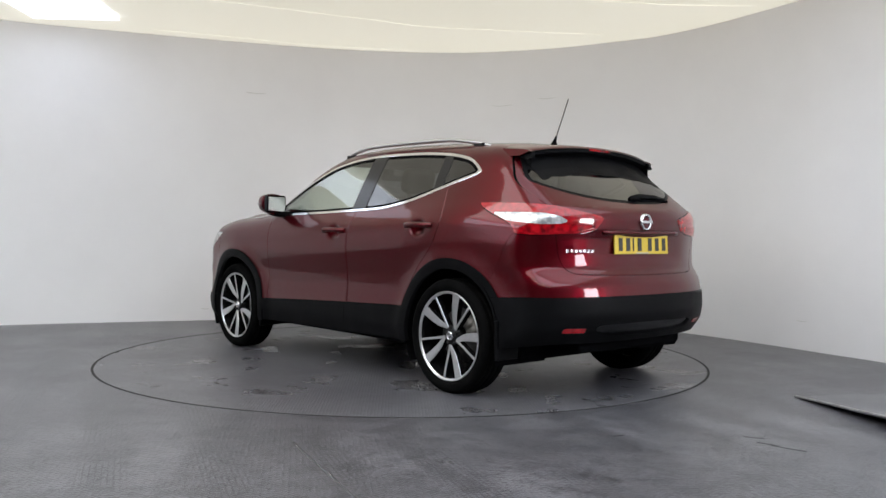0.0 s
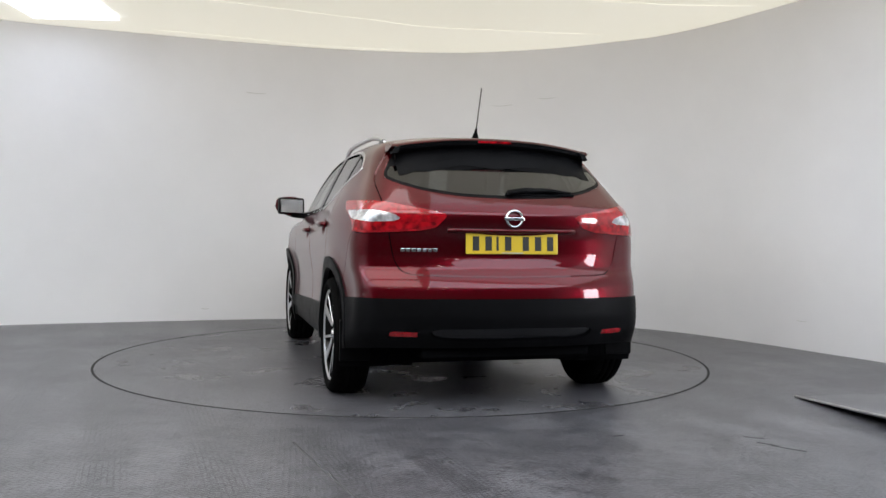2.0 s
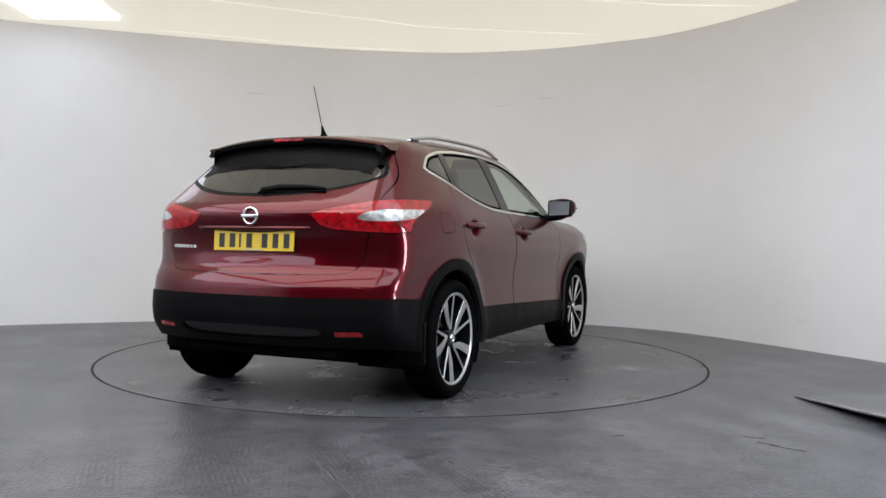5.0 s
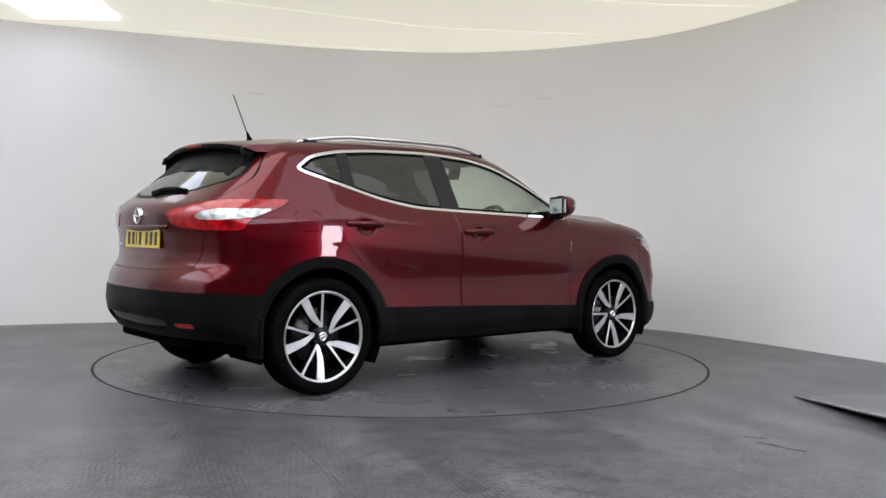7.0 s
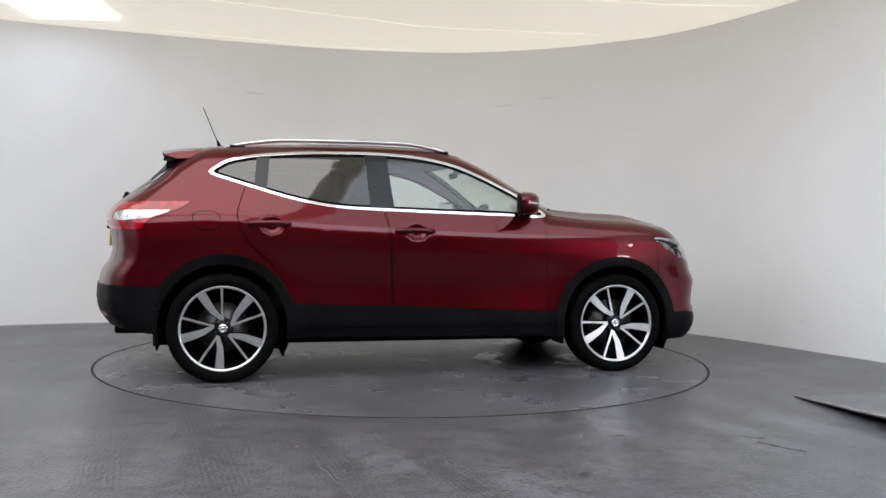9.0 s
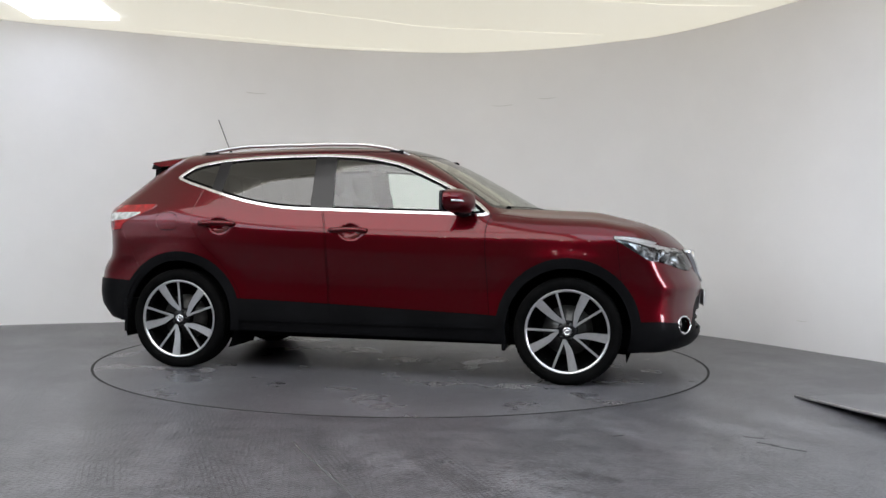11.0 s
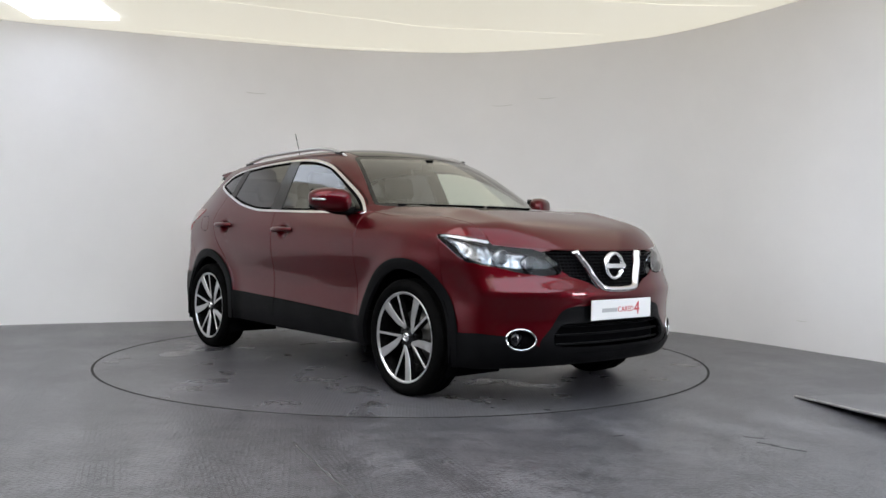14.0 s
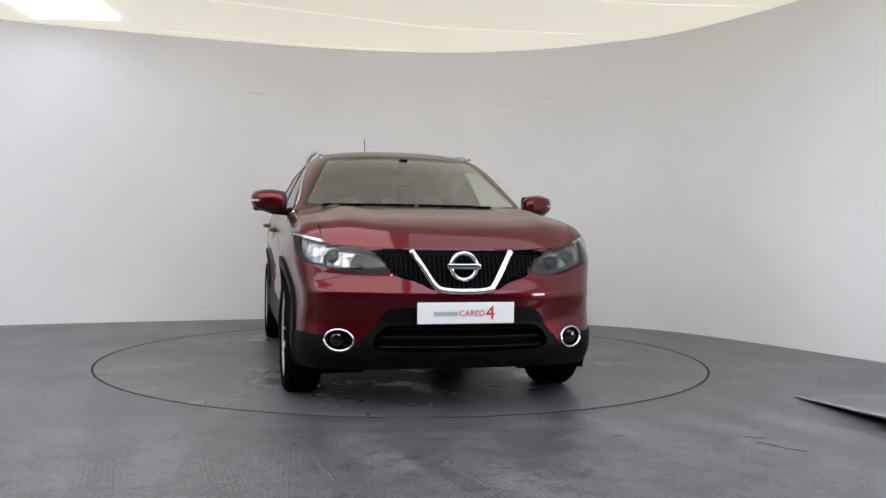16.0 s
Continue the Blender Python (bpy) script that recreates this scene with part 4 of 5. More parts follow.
# wheels
def build_wheel():
    w = new("wheel")
    bm = bmesh.new()
    lathe(bm, [(0.264, 0.085), (0.275, 0.098), (0.296, 0.106), (0.312, 0.104), (0.328, 0.094), (0.3365, 0.078), (0.339, 0.052), (0.334, 0.05), (0.334, 0.043), (0.3405, 0.041), (0.3415, 0.014), (0.335, 0.012), (0.335, 0.004),
               (0.3415, 0.002), (0.3415, -0.024), (0.335, -0.026), (0.335, -0.034), (0.340, -0.036), (0.338, -0.075), (0.325, -0.095), (0.296, -0.106), (0.264, -0.09)], steps=72)
    tyre = part("tyre", bm, rubber, w, "black tyre with grooved tread", True)
    bm = bmesh.new()
    for i in range(56):
        a = 2 * math.pi * i / 56
        for z0, z1 in ((0.054, 0.076), (-0.074, -0.038)):
            m = Matrix.Rotation(a, 4, "Z")
            made = bmesh.ops.create_cube(bm, size=1, matrix=m @ Matrix.Translation((0.335, 0, (z0 + z1) / 2)) @ Matrix.Rotation(radians(14 if z0 > 0 else -14), 4, "X") @ Matrix.Diagonal((0.010, 0.024, z1 - z0, 1)))
    part("tread", bm, rubber, tyre)["kind"] = "stuff"
    bm = bmesh.new()
    lathe(bm, [(0.251, 0.086), (0.251, 0.092), (0.248, 0.0935), (0.243, 0.092), (0.236, 0.083)], steps=72)
    part("rim_lip", bm, cut_metal, w, "machined silver rim edge", True)
    bm = bmesh.new()
    lathe(bm, [(0.236, 0.084), (0.228, 0.05), (0.222, -0.02), (0.225, -0.08), (0.06, -0.085), (0.06, -0.02)], steps=72)
    part("barrel", bm, rim_black, w, "black rim barrel", True)
    bm = bmesh.new()
    lathe(bm, [(0.15, -0.03), (0.15, -0.01), (0.09, -0.01), (0.085, 0.0), (0.02, 0.0)], steps=48)
    part("brake_disc", bm, disc_metal, w, "grey brake disc", True)
    bm = bmesh.new()
    lathe(bm, [(0.062, -0.02), (0.06, 0.058), (0.045, 0.066), (0.03, 0.070), (0.001, 0.070)], steps=40)
    part("hub", bm, rim_black, w, "black hub", True)
    bm = bmesh.new()
    lathe(bm, [(0.026, 0.068), (0.026, 0.077), (0.02, 0.08), (0.015, 0.079), (0.0145, 0.073), (0.001, 0.073)], steps=32)
    box(bm, (-0.026, -0.005, 0.072), (0.026, 0.005, 0.079), 0.001)
    part("centre_cap", bm, chrome, w, "small chrome ring centre cap", True)

    def blade(line, widths, lift=0.0):
        """A spoke: black below, machined on top."""
        top, low = bmesh.new(), bmesh.new()
        cols_t, cols_l = [], []
        pts = [Vector(p) for p in line]
        for i, p in enumerate(pts):
            d = (pts[min(i + 1, len(pts) - 1)] - pts[max(i - 1, 0)]).normalized()
            n = Vector((-d.y, d.x))
            h = 0.066 + (p.length - 0.05) * 0.11 + lift
            e = widths[i]
            cols_t.append([top.verts.new((p.x + n.x * k, p.y + n.y * k, hh)) for k, hh in ((-e, h - 0.004), (-e + 0.002, h), (e - 0.002, h), (e, h - 0.004))])
            cols_l.append([low.verts.new((p.x + n.x * k, p.y + n.y * k, hh)) for k, hh in ((-e - 0.004, h - 0.034), (-e - 0.001, h - 0.003), (e + 0.001, h - 0.003), (e + 0.004, h - 0.034))])
        for cols, b in ((cols_t, top), (cols_l, low)):
            for p, q in zip(cols, cols[1:]):
                for k in range(3):
                    b.faces.new((p[k], q[k], q[k + 1], p[k + 1]))
            b.faces.new(cols[0])
            b.faces.new(cols[-1][::-1])
            bmesh.ops.recalc_face_normals(b, faces=b.faces)
        s = part("spoke", low, rim_black, w, "black spoke with a machined silver face")
        part("spoke_face", top, cut_metal, s, "machined silver face")

    for i in range(5):
        def at(r, deg):
            a = radians(deg + 72 * i)
            return (r * math.cos(a), r * math.sin(a))
        blade([at(0.05, 89), at(0.12, 88.5), at(0.18, 88), at(0.238, 88)], [0.0085, 0.0078, 0.0075, 0.0078])
        blade([at(0.053, 94), at(0.08, 106), at(0.105, 113), at(0.12, 115), at(0.17, 117), at(0.238, 117.5)], [0.0085, 0.0145, 0.0185, 0.02, 0.0235, 0.0275])
    for k in range(5):
        bm = bmesh.new()
        a = radians(72 * k + 66)
        lathe(bm, [(0.011, 0.05), (0.011, 0.069), (0.007, 0.072), (0.001, 0.072)], Matrix.Translation((0.05 * math.cos(a), 0.05 * math.sin(a), 0)), 10)
        part("wheel_nut", bm, rim_black, w)
    # rim and spokes for the low-profile tyre
    for ob in w.children_recursive:
        if ob.name.split(".")[0] not in ("tyre", "tread"):
            ob.data.transform(Matrix.Diagonal((1.06, 1.06, 1, 1)))
    return w


wheel = build_wheel()
wheel.parent = car
FACE = {-1: Matrix.Rotation(radians(90), 4, "X"), 1: Matrix.Rotation(radians(180), 4, "Z") @ Matrix.Rotation(radians(90), 4, "X")}
spots = [(-AXLE, -1, 4), (AXLE, -1, 18), (-AXLE, 1, 30), (AXLE, 1, 10)]
for i, (ax, s, spin) in enumerate(spots):
    m = Matrix.Translation((ax, s * (TRACK + 0.004), HUB)) @ FACE[s] @ Matrix.Rotation(radians(spin), 4, "Z")
    if i == 0:
        wheel.matrix_basis = m
    else:
        copy_thing(wheel, m).parent = car

# roof rails, aerial, spoiler
for s in (-1, 1):
    rail = new("roof_rail")
    rail.parent = car
    bm = bmesh.new()
    pts = []
    for x in np.linspace(-1.33, 0.22, 22):
        u = (x + 1.33) / 1.55
        y = 0.575 - 0.05 * abs(u - 0.55) ** 1.5
        z = top_skin(x, y) - 0.002 + 0.043 * min(1, 4.5 * u, 4.5 * (1 - u)) ** 0.7
        pts.append((x, s * y, z))
    tube(bm, pts, 0.017, 10, 0.8, radii=[0.017 * min(1, 0.45 + 0.2 * i, 0.45 + 0.2 * (21 - i)) for i in range(22)])
    part("bar", bm, satin, rail, "satin silver roof rail", True)
    for x in (-1.24, 0.13):
        bm = bmesh.new()
        y = 0.575 - 0.05 * abs((x + 1.33) / 1.55 - 0.55) ** 1.5
        z = top_skin(x, y)
        box(bm, (x - 0.05, s * y - 0.01, z - 0.02), (x + 0.05, s * y + 0.01, z + 0.014), 0.004)
        part("foot", bm, pillar_black, rail, "black rail foot")
aerial = new("aerial")
aerial.parent = car
az = top_skin(-1.35, 0)
bm = bmesh.new()
tube(bm, [(-1.35, 0, az - 0.01), (-1.353, 0, az + 0.012), (-1.36, 0, az + 0.03), (-1.372, 0, az + 0.06)], 0.02, 10, radii=[0.028, 0.02, 0.012, 0.006])
part("base", bm, inner_dark, aerial, "black rubber aerial base", True)
bm = bmesh.new()
tube(bm, [(-1.37, 0, az + 0.05), (-1.47, 0, az + 0.29)], 0.0035, 6)
part("mast", bm, pillar_black, aerial, "thin black aerial mast")

spoiler = new("spoiler")
spoiler.parent = tailgate
bm = bmesh.new()
cols = []
for y in np.linspace(-0.56, 0.56, 25):
    a = abs(y) / 0.56
    x0, x1 = -1.47, -1.735 + 0.055 * a ** 2.5
    z0, z1 = top_skin(-1.47, y) + 0.004, 1.478 - 0.045 * a ** 2.2
    cols.append([bm.verts.new(q) for q in ((x0, y, z0), ((x0 + x1) / 2, y, (z0 + z1) / 2 + 0.004), (x1 + 0.012, y, z1 + 0.004), (x1, y, z1 - 0.006))])
for a, b in zip(cols, cols[1:]):
    for k in range(3):
        bm.faces.new((a[k], a[k + 1], b[k + 1], b[k]))
bmesh.ops.recalc_face_normals(bm, faces=bm.faces)
ob = part("spoiler_top", bm, paint, spoiler, "dark red spoiler top", True)
bm = bmesh.new()
cols = []
for y in np.linspace(-0.565, 0.565, 27):
    a = abs(y) / 0.565
    x1 = -1.733 + 0.055 * a ** 2.5
    z1 = 1.472 - 0.045 * a ** 2.2
    drop = 0.155 + 0.012 * math.cos(a * 9) if a < 0.86 else 0.17
    zb = z1 - drop
    xb = tail_skin(y, zb) - 0.004
    cols.append([bm.verts.new(q) for q in ((x1 + 0.012, y, z1 + 0.003), (x1, y, z1 - 0.006), (x1 + 0.006, y, z1 - 0.024), (x1 + 0.05, y, z1 - 0.04), (x1 * 0.45 + xb * 0.55 + 0.02, y, z1 - drop * 0.72), (xb, y, zb), (xb + 0.09, y, zb + 0.02))])
for a, b in zip(cols, cols[1:]):
    for k in range(6):
        bm.faces.new((a[k], a[k + 1], b[k + 1], b[k]))
bm.faces.new(cols[0])
bm.faces.new(cols[-1][::-1])
bmesh.ops.recalc_face_normals(bm, faces=bm.faces)
part("spoiler_underside", bm, plastic, spoiler, "black spoiler underside")
bm = bmesh.new()
box(bm, (-1.733, -0.10, 1.456), (-1.722, 0.10, 1.470), 0.003)
part("brake_light", bm, deep_red_lens, spoiler, "high red brake light")
for s in (-1, 1):
    bm = bmesh.new()
    prof = [(-1.47, top_skin(-1.47, 0.56) + 0.002), (-1.675, 1.437), (-1.692, 1.425), (-1.62, 1.404), (-1.54, 1.408), (-1.47, 1.43)]
    r0 = [bm.verts.new((x, s * 0.558, z)) for x, z in prof]
    r1 = [bm.verts.new((x, s * (0.588 + (1.44 - z) * 0.4), z - 0.004)) for x, z in prof]
    bm.faces.new(r0)
    bm.faces.new(r1[::-1])
    for k in range(len(prof)):
        bm.faces.new((r0[k], r0[(k + 1) % len(prof)], r1[(k + 1) % len(prof)], r1[k]))
    bmesh.ops.recalc_face_normals(bm, faces=bm.faces)
    part("spoiler_side", bm, paint, spoiler, "dark red spoiler end")
    bm = bmesh.new()
    prof = [(-1.55, 1.448), (-1.675, 1.434), (-1.695, 1.42), (-1.70, 1.388), (-1.66, 1.385), (-1.56, 1.418)]
    r0 = [bm.verts.new((x, s * (0.535 + (1.44 - z) * 0.40), z)) for x, z in prof]
    r1 = [bm.verts.new((x, s * (0.568 + (1.44 - z) * 0.40), z - 0.005)) for x, z in prof]
    bm.faces.new(r0)
    bm.faces.new(r1[::-1])
    for k in range(len(prof)):
        bm.faces.new((r0[k], r0[(k + 1) % len(prof)], r1[(k + 1) % len(prof)], r1[k]))
    bmesh.ops.recalc_face_normals(bm, faces=bm.faces)
    part("spoiler_fin", bm, plastic, spoiler, "black side fin")

# rear wiper
wiper = new("rear_wiper")
wiper.parent = tailgate
bm = bmesh.new()
wx = lambda y, z: tail_skin(y, z) - 0.018
tube(bm, [(wx(-0.02, 1.165), -0.0, 1.16), (wx(-0.1, 1.178), -0.1, 1.18), (wx(-0.25, 1.18), -0.25, 1.182), (wx(-0.38, 1.175), -0.38, 1.172)], 0.02, 8, 0.8, radii=[0.026, 0.022, 0.017, 0.009])
part("arm", bm, plastic, wiper, "black wiper arm", True)
bm = bmesh.new()
tube(bm, [(wx(0.02, 1.155) + 0.006, 0.02, 1.152), (wx(-0.38, 1.16) + 0.006, -0.39, 1.157)], 0.008, 6)
part("blade", bm, inner_dark, wiper, "black rubber blade")
for y0, y1 in ((-0.62, -0.05), (-0.02, 0.5)):
    fw = new("front_wiper")
    fw.parent = car
    bm = bmesh.new()
    ys = np.linspace(y0, y1, 8)
    pts = []
    for y in ys:
        x = 1.125 - 0.24 * (y / 0.7) ** 2 - (1.13 - 1.10) / 0.555
        pts.append((x + 0.022, y, 1.122))
    tube(bm, pts, 0.006, 6)
    part("blade", bm, inner_dark, fw, "black wiper blade")

# door mirrors
for s in (-1, 1):
    mirror = new("door_mirror")
    mirror.parent = car
    bm = bmesh.new()
    bmesh.ops.create_uvsphere(bm, u_segments=28, v_segments=16, radius=1)
    for v in bm.verts:
        x, y, z = v.co
        sq = lambda q, e: math.copysign(abs(q) ** e, q)
        x, y, z = sq(x, 0.75), sq(y, 0.62), sq(z, 0.62)
        if x < -0.1:
            x = -0.1 - (abs(x) - 0.1) * 0.12
        wedge = 1 - 0.22 * max(0, y * 1.0)
        v.co = Vector((x * 0.105 - 0.045 * y, s * y * 0.118, z * 0.078 * wedge + 0.008 * y))
    bm.transform(Matrix.Translation((0.61, s * 0.948, 1.147)))
    shell = part("shell", bm, paint, mirror, "dark red mirror shell", True)
    bm = bmesh.new()
    tube(bm, [(0.66, s * 0.79, 1.078), (0.65, s * 0.84, 1.072), (0.63, s * 0.92, 1.08), (0.62, s * 0.97, 1.09)], 0.03, 10, 0.6, radii=[0.05, 0.04, 0.04, 0.03])
    part("stalk", bm, plastic, mirror, "black mirror foot", True)
    swing = Matrix.Translation((0.588, s * 0.948, 1.147)) @ Matrix.Rotation(radians(20.9 * s), 4, "Z")
    bm = bmesh.new()
    box(bm, (-0.022, -0.112, -0.066), (0.0, 0.112, 0.066), 0.02)
    bm.transform(swing)
    part("glass_frame", bm, pillar_black, mirror, "black mirror frame")
    bm = bmesh.new()
    box(bm, (-0.027, -0.096, -0.052), (-0.0225, 0.096, 0.052), 0.002)
    bm.transform(swing)
    part("mirror_glass", bm, chrome, mirror, "mirror glass")
    bm = bmesh.new()
    tube(bm, [(0.716, s * 0.87, 1.142), (0.705, s * 0.95, 1.144), (0.668, s * 1.03, 1.146), (0.61, s * 1.066, 1.148)], 0.008, 6)
    part("indicator", bm, clear_lens_body, mirror, "slim clear indicator strip", True)

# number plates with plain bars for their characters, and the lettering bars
def plate(parent, x, z, mat, face, lean, label):
    p = new("number_plate")
    p.parent = parent
    p["label"] = label
    bm = bmesh.new()
    box(bm, (-0.004, -0.26, -0.0555), (0.004, 0.26, 0.0555), 0.003)
    part("plate_board", bm, mat, p)
    p.matrix_basis = Matrix.Translation((x, 0, z)) @ Matrix.Rotation(radians(lean), 4, "Y")
    return p


rp = plate(tailgate, -2.053, 0.889, yellow_plate, -1, 3, "yellow rear number plate with black characters")
for y in (0.205, 0.135, 0.085, 0.025, -0.075, -0.145, -0.215):
    bm = bmesh.new()
    w = 0.006 if y == 0.085 else 0.018
    box(bm, (-0.0062, y - w, -0.038), (-0.0042, y + w, 0.038))
    part("character_bar", bm, print_black, rp)
bm = bmesh.new()
box(bm, (-0.0062, -0.06, -0.052), (-0.0042, 0.06, -0.047))
part("maker_bar", bm, print_grey, rp)
fp = plate(car, 2.203, 0.528, white_plate, 1, 0, "white front show plate with grey and red print")
bm = bmesh.new()
box(bm, (0.0042, -0.175, -0.014), (0.0056, -0.045, 0.008))
part("brand_bar", bm, print_grey, fp)


def lettering(word, size, place, mat, parent):
    c = bpy.data.curves.new("lettering", "FONT")
    c.body, c.size, c.extrude = word, size, 0.0006
    ob = bpy.data.objects.new("lettering", c)
    scene.collection.objects.link(ob)
    me = bpy.data.meshes.new_from_object(ob.evaluated_get(bpy.context.evaluated_depsgraph_get()))
    bpy.data.objects.remove(ob)
    me.materials.clear()
    me.materials.append(mat)
    ob = new("lettering", me)
    ob.parent = parent
    ob.matrix_basis = Matrix.Translation(place) @ Matrix(((0, 0, 1, 0), (1, 0, 0, 0), (0, 1, 0, 0), (0, 0, 0, 1)))
    return ob


lettering("CARED", 0.043, (0.0052, -0.04, -0.016), print_red, fp)
lettering("4", 0.105, (0.0052, 0.103, -0.034), print_red, fp)

# model lettering as plain chrome bars, and the plate light strip
for k in range(7):
    y = 0.585 - k * 0.028
    bm = bmesh.new()
    box(bm, (tail_skin(y, 0.85) - 0.004, y - 0.011, 0.842), (tail_skin(y, 0.85) + 0.004, y + 0.011, 0.86), 0.002)
    part("lettering_bar", bm, chrome, tailgate)
bm = bmesh.new()
pts = [(tail_skin(y, 0.955) - 0.006, y, 0.957) for y in np.linspace(-0.36, 0.36, 17)]
tube(bm, pts, 0.012, 8)
part("handle_strip", bm, paint, tailgate, "red strip above the number plate", True)


# cabin
def seat(x, y, wide, back_h=0.62, heads=(0,)):
    t = new("seat")
    t.parent = car
    bm = bmesh.new()
    box(bm, (x - 0.26, y - wide, 0.42), (x + 0.26, y + wide, 0.66), 0.05)
    part("cushion", bm, seat_cloth, t, "black leather cushion", True)
    bm = bmesh.new()
    box(bm, (-0.07, y - wide, 0.0), (0.07, y + wide, back_h), 0.06)
    bm.transform(Matrix.Translation((x - 0.24, 0, 0.60)) @ Matrix.Rotation(radians(-16), 4, "Y"))
    part("backrest", bm, seat_cloth, t, "black leather backrest", True)
    for h in heads:
        bm = bmesh.new()
        box(bm, (-0.05, y + h - 0.13, back_h + 0.02), (0.05, y + h + 0.13, back_h + 0.2), 0.045)
        for k in (-0.06, 0.06):
            tube(bm, [(0, y + h + k, back_h - 0.02), (0, y + h + k, back_h + 0.05)], 0.007, 6)
        bm.transform(Matrix.Translation((x - 0.24, 0, 0.60)) @ Matrix.Rotation(radians(-14), 4, "Y"))
        part("headrest", bm, seat_cloth, t, "black headrest", True)


seat(0.02, -0.36, 0.25)
seat(0.02, 0.36, 0.25)
seat(-0.78, 0.0, 0.62, 0.58, (-0.38, 0.0, 0.38))
bm = bmesh.new()
box(bm, (0.55, -0.72, 0.62), (0.95, 0.72, 1.03), 0.06)
box(bm, (0.52, -0.55, 0.98), (0.72, -0.18, 1.085), 0.04)
box(bm, (0.05, -0.1, 0.4), (0.6, 0.1, 0.72), 0.04)
part("dashboard", bm, dash_plastic, car, "black soft plastic dashboard", True)
steering = new("steering_wheel")
steering.parent = car
m = Matrix.Translation((0.44, -0.36, 0.985)) @ Matrix.Rotation(radians(-66), 4, "Y")
bm = bmesh.new()
bmesh.ops.create_cone(bm, cap_ends=True, segments=12, radius1=0.06, radius2=0.05, depth=0.04, matrix=m)
ring = [m @ Vector((0.18 * math.cos(2 * math.pi * k / 32), 0.18 * math.sin(2 * math.pi * k / 32), 0)) for k in range(33)]
tube(bm, ring, 0.015, 8)
for a in (0, 180, 270):
    c = Vector((math.cos(radians(a)), math.sin(radians(a)), 0))
    tube(bm, [m @ (c * 0.04), m @ (c * 0.18)], 0.014, 6)
part("steering_rim", bm, dash_plastic, steering, "black leather steering wheel", True)
bm = bmesh.new()
box(bm, (0.36, -0.1, 1.36), (0.385, 0.1, 1.405), 0.01)
box(bm, (0.38, -0.03, 1.40), (0.46, 0.03, 1.47), 0.01)
part("interior_mirror", bm, inner_dark, car, "black interior mirror")
bm = bmesh.new()
box(bm, (-1.70, -0.66, 0.5), (-1.05, 0.66, 1.02), 0.04)
part("parcel_shelf", bm, inner_dark, car, "black parcel shelf and load bay")

# ---- studio fittings ----
seam([(-2.4, 0.78), (-1.75, 1.02), (-1.29, 1.2), (-0.8, 1.41), (-0.29, 1.61), (0.14, 1.8), (0.98, 1.9), (1.96, 1.98)])
seam([(-2.58, 2.19), (-1.89, 2.42), (-1.0, 2.76), (0.1, 2.93)])
seam([(1.52, 0.73), (2.34, 0.82), (3.03, 0.79)])
light_panel(-3.55, 0.5, -2.75, 1.72, panel_glow, "bright cool white ceiling light panel beside the wall")
# unseen fill panels added behind and above, powers balanced for evenly lit walls
for x0, x1, y0, y1, glow in ((-5.9, -3.7, -6.1, -3.95, cool_fill), (-5.9, -3.7, -3.7, -1.5, cool_fill), (-3.4, -0.1, -6.1, -3.95, warm_fill), (-3.4, -0.1, -3.7, -1.5, warm_fill),
                            (0.2, 4.1, -6.1, -3.95, cool_fill), (0.2, 3.8, -3.7, -1.5, faint_fill)):
    light_panel(x0, y0, x1, y1, glow, "wide white fill panel added to the ceiling out of view to brighten the walls")
softbox = tagged(new("softbox"), "tall white glowing softbox lamp standing by the wall", "studio lamp")
bm = bmesh.new()
box(bm, (-0.05, -0.36, 0.6), (0.05, 0.36, 1.54), 0.03)
part("case", bm, joint_black, softbox, "black cloth case")
bm = bmesh.new()
box(bm, (-0.075, -0.32, 0.64), (-0.052, 0.32, 1.5), 0.008)
part("diffuser", bm, soft_glow, softbox, "glowing white diffuser")
for y in (-0.3, 0.3):
    bm = bmesh.new()
    tube(bm, [(0, y, 0.0), (0, y, 0.75)], 0.02, 8)
    part("leg", bm, joint_black, softbox)
softbox.matrix_basis = pose(4.0, -3.5, 0, 0, 0, -12)
spot = tagged(new("spot_light"), "small round warm ceiling spot light", "spot light", "row of ceiling spot lights")
bm = bmesh.new()
lathe(bm, [(0.085, 0.0), (0.085, -0.05), (0.075, -0.055), (0.07, -0.03)], steps=20)
part("housing", bm, seam_white, spot, "white lamp ring", True)
bm = bmesh.new()
lathe(bm, [(0.069, -0.045), (0.04, -0.052), (0.001, -0.054)], steps=20)
part("bulb", bm, spot_glow, spot, "glowing bulb", True)
spot.location = (-2.4, -6.5, CEIL)
for i in range(1, 14):
    copy_thing(spot, pose(-2.4 + 0.85 * (i % 7), -6.5 - 1.2 * (i // 7), CEIL))

# floor joint and dark scuffs
def floor_strip(name, points, wide, mat, label):
    bm = bmesh.new()
    tube(bm, [(x, y, 0.0006) for x, y in points], wide, 6, 0.08)
    tagged(part(name, bm, mat), label, "floor mark", kind="structure")


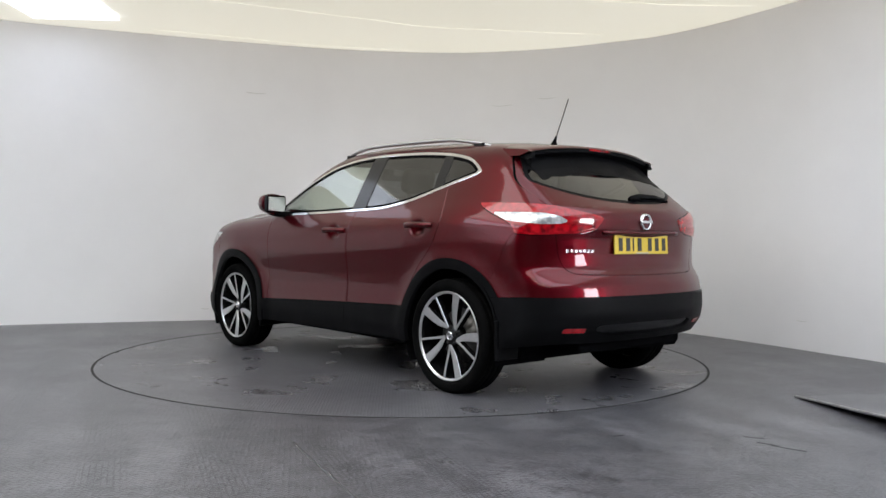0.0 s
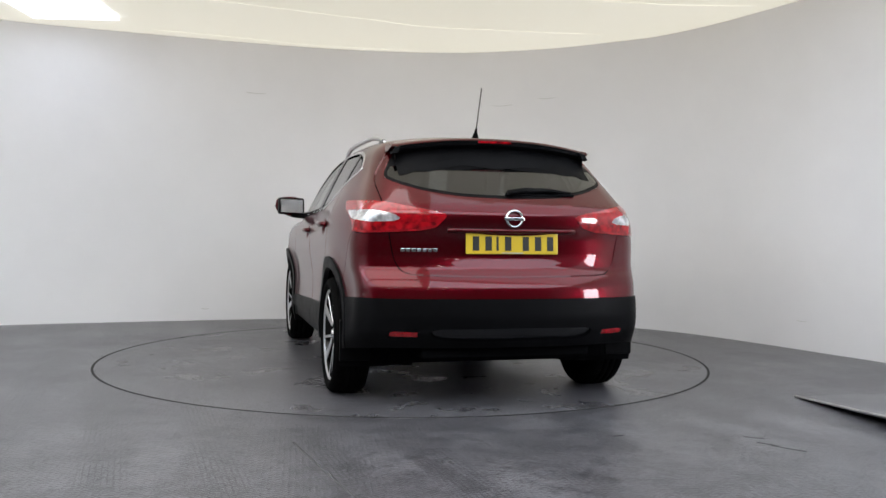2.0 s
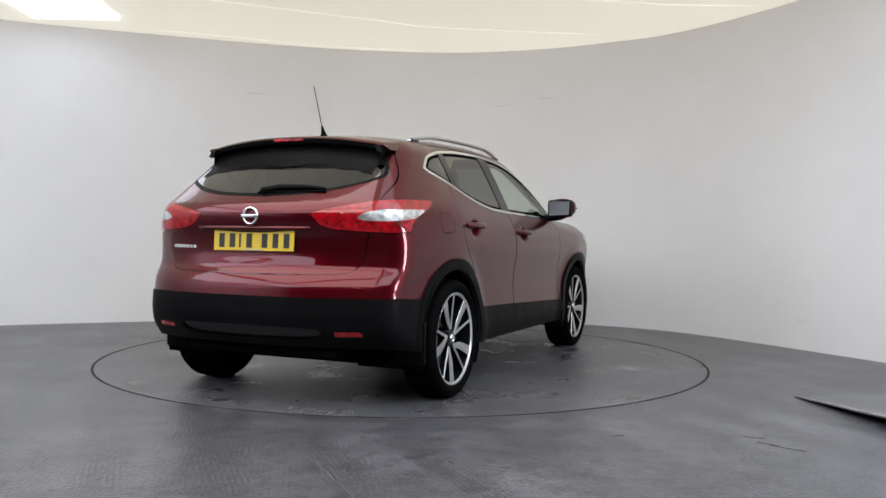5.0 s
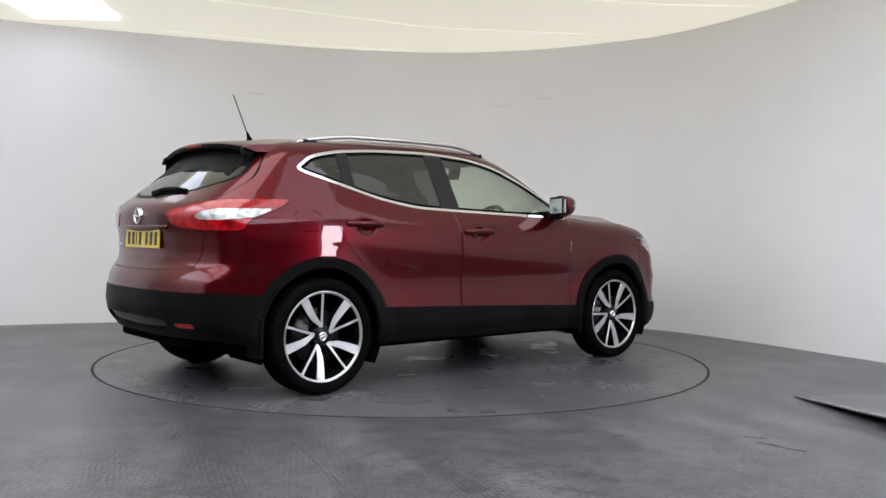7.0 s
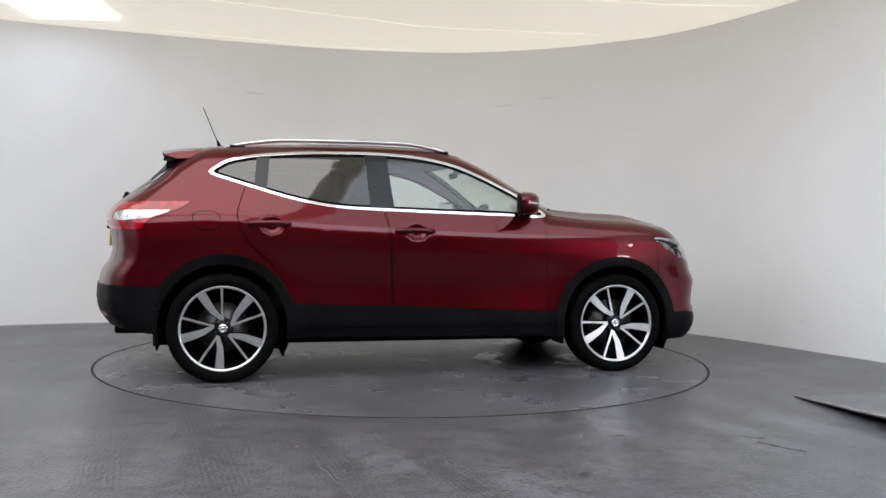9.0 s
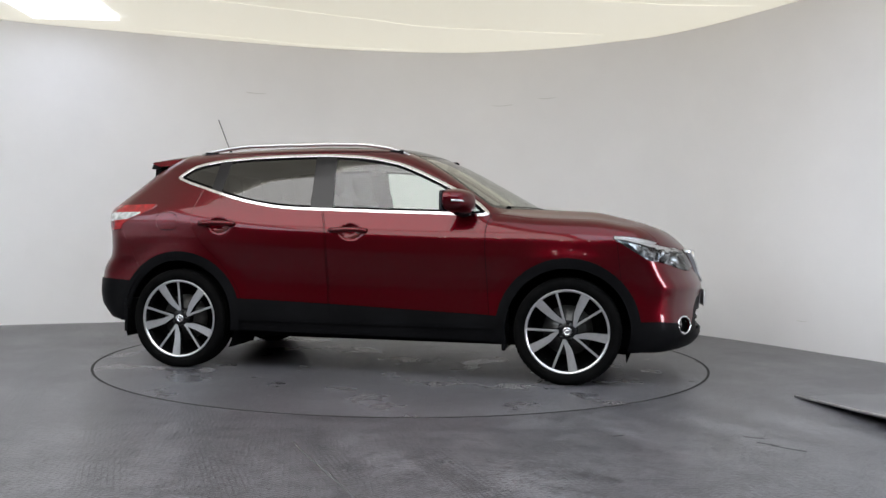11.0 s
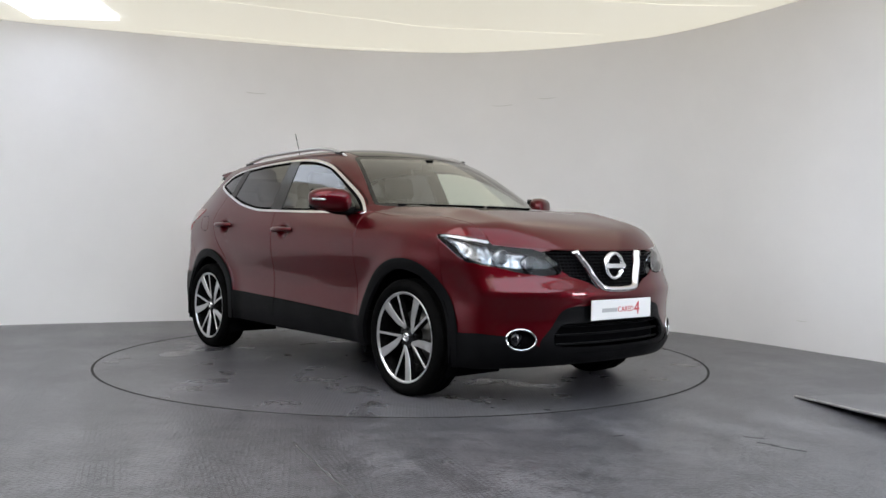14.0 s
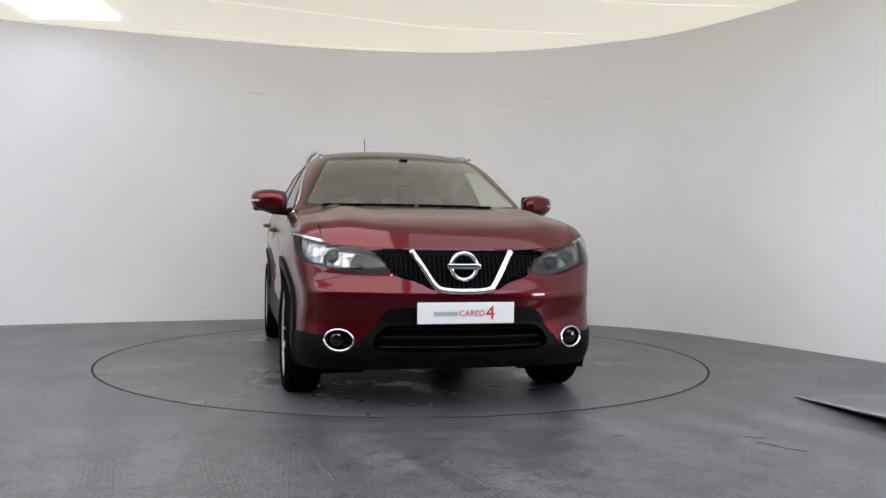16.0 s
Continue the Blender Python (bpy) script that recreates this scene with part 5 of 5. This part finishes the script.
floor_strip("floor_joint", [(-0.50, -2.74), (-0.34, -3.14), (-0.19, -3.51), (0.0, -4.0)], 0.006, scuff_dark, "dark thin joint line in the floor")
for pts in (((1.62, -2.73), (1.69, -2.80)), ((1.66, -2.79), (1.77, -2.90)), ((1.60, -2.62), (1.68, -2.66)), ((0.185, -3.06), (0.20, -3.10)), ((0.15, -3.07), (0.16, -3.09)), ((0.98, -2.62), (1.03, -2.60)), ((1.95, -3.32), (1.97, -3.35))):
    floor_strip("scuff_mark", pts, 0.009, scuff_dark, "short dark scuff on the grey floor")
for x, z, n in ((1.05, 2.36, 0.14), (1.5, 2.42, 0.1), (-1.55, 2.42, 0.1), (3.35, 0.24, 0.05), (-2.1, 0.12, 0.04)):
    near = min(range(len(PLAN) - 1), key=lambda i: abs(PLAN[i].x - x))
    p, q = PLAN[near], PLAN[near + 1]
    d = (q - p).normalized()
    bm = bmesh.new()
    tube(bm, [p + Vector((d.y, -d.x, 0)) * 0.001 + d * k + Vector((0, 0, z + 0.08 * abs(k))) for k in (-n, 0, n)], 0.004, 6, 1.0)
    tagged(part("wall_mark", bm, wall_scuff), "faint grey scuff on the white wall", "wall mark", kind="structure")

# thin metal ramp lip on the floor
ramp_thing = tagged(new("ramp"), "thin metal ramp edge raised off the grey floor", "ramp")
bm = bmesh.new()
A, B = Vector((2.31, -1.615, 0.0)), Vector((2.465, -3.4, 0.115))
out = Vector((1.2, 0.2, 0))
top = [A, B, B + out, A + out * 1.0]
vs = [bm.verts.new(p + Vector((0, 0, 0.004))) for p in top]
lo = [bm.verts.new(Vector((p.x, p.y, max(p.z - 0.012, 0.0)))) for p in top]
bm.faces.new(vs)
bm.faces.new(lo[::-1])
for k in range(4):
    bm.faces.new((vs[k], lo[k], lo[(k + 1) % 4], vs[(k + 1) % 4]))
bmesh.ops.recalc_face_normals(bm, faces=bm.faces)
part("ramp_plate", bm, floor_grey, ramp_thing, "grey painted ramp plate")
bm = bmesh.new()
tube(bm, [A + Vector((0, 0, 0.006)), B + Vector((0, 0, 0.006))], 0.007, 6)
part("edge_strip", bm, metal_edge, ramp_thing, "bare metal edge")


def motions():
    steps = [(t / 2, heading(t / 2)) for t in range(0, 33)]
    walk(turntable, [(t, pose(0, 0, 0, 0, 0, a)) for t, a in steps])
    rows = []
    for t, a in steps:
        off = Matrix.Rotation(radians(a), 4, "Z") @ Matrix.Translation((-0.038, -0.112, 0.002))
        rows.append((t, off))
    walk(car, rows)


motions()
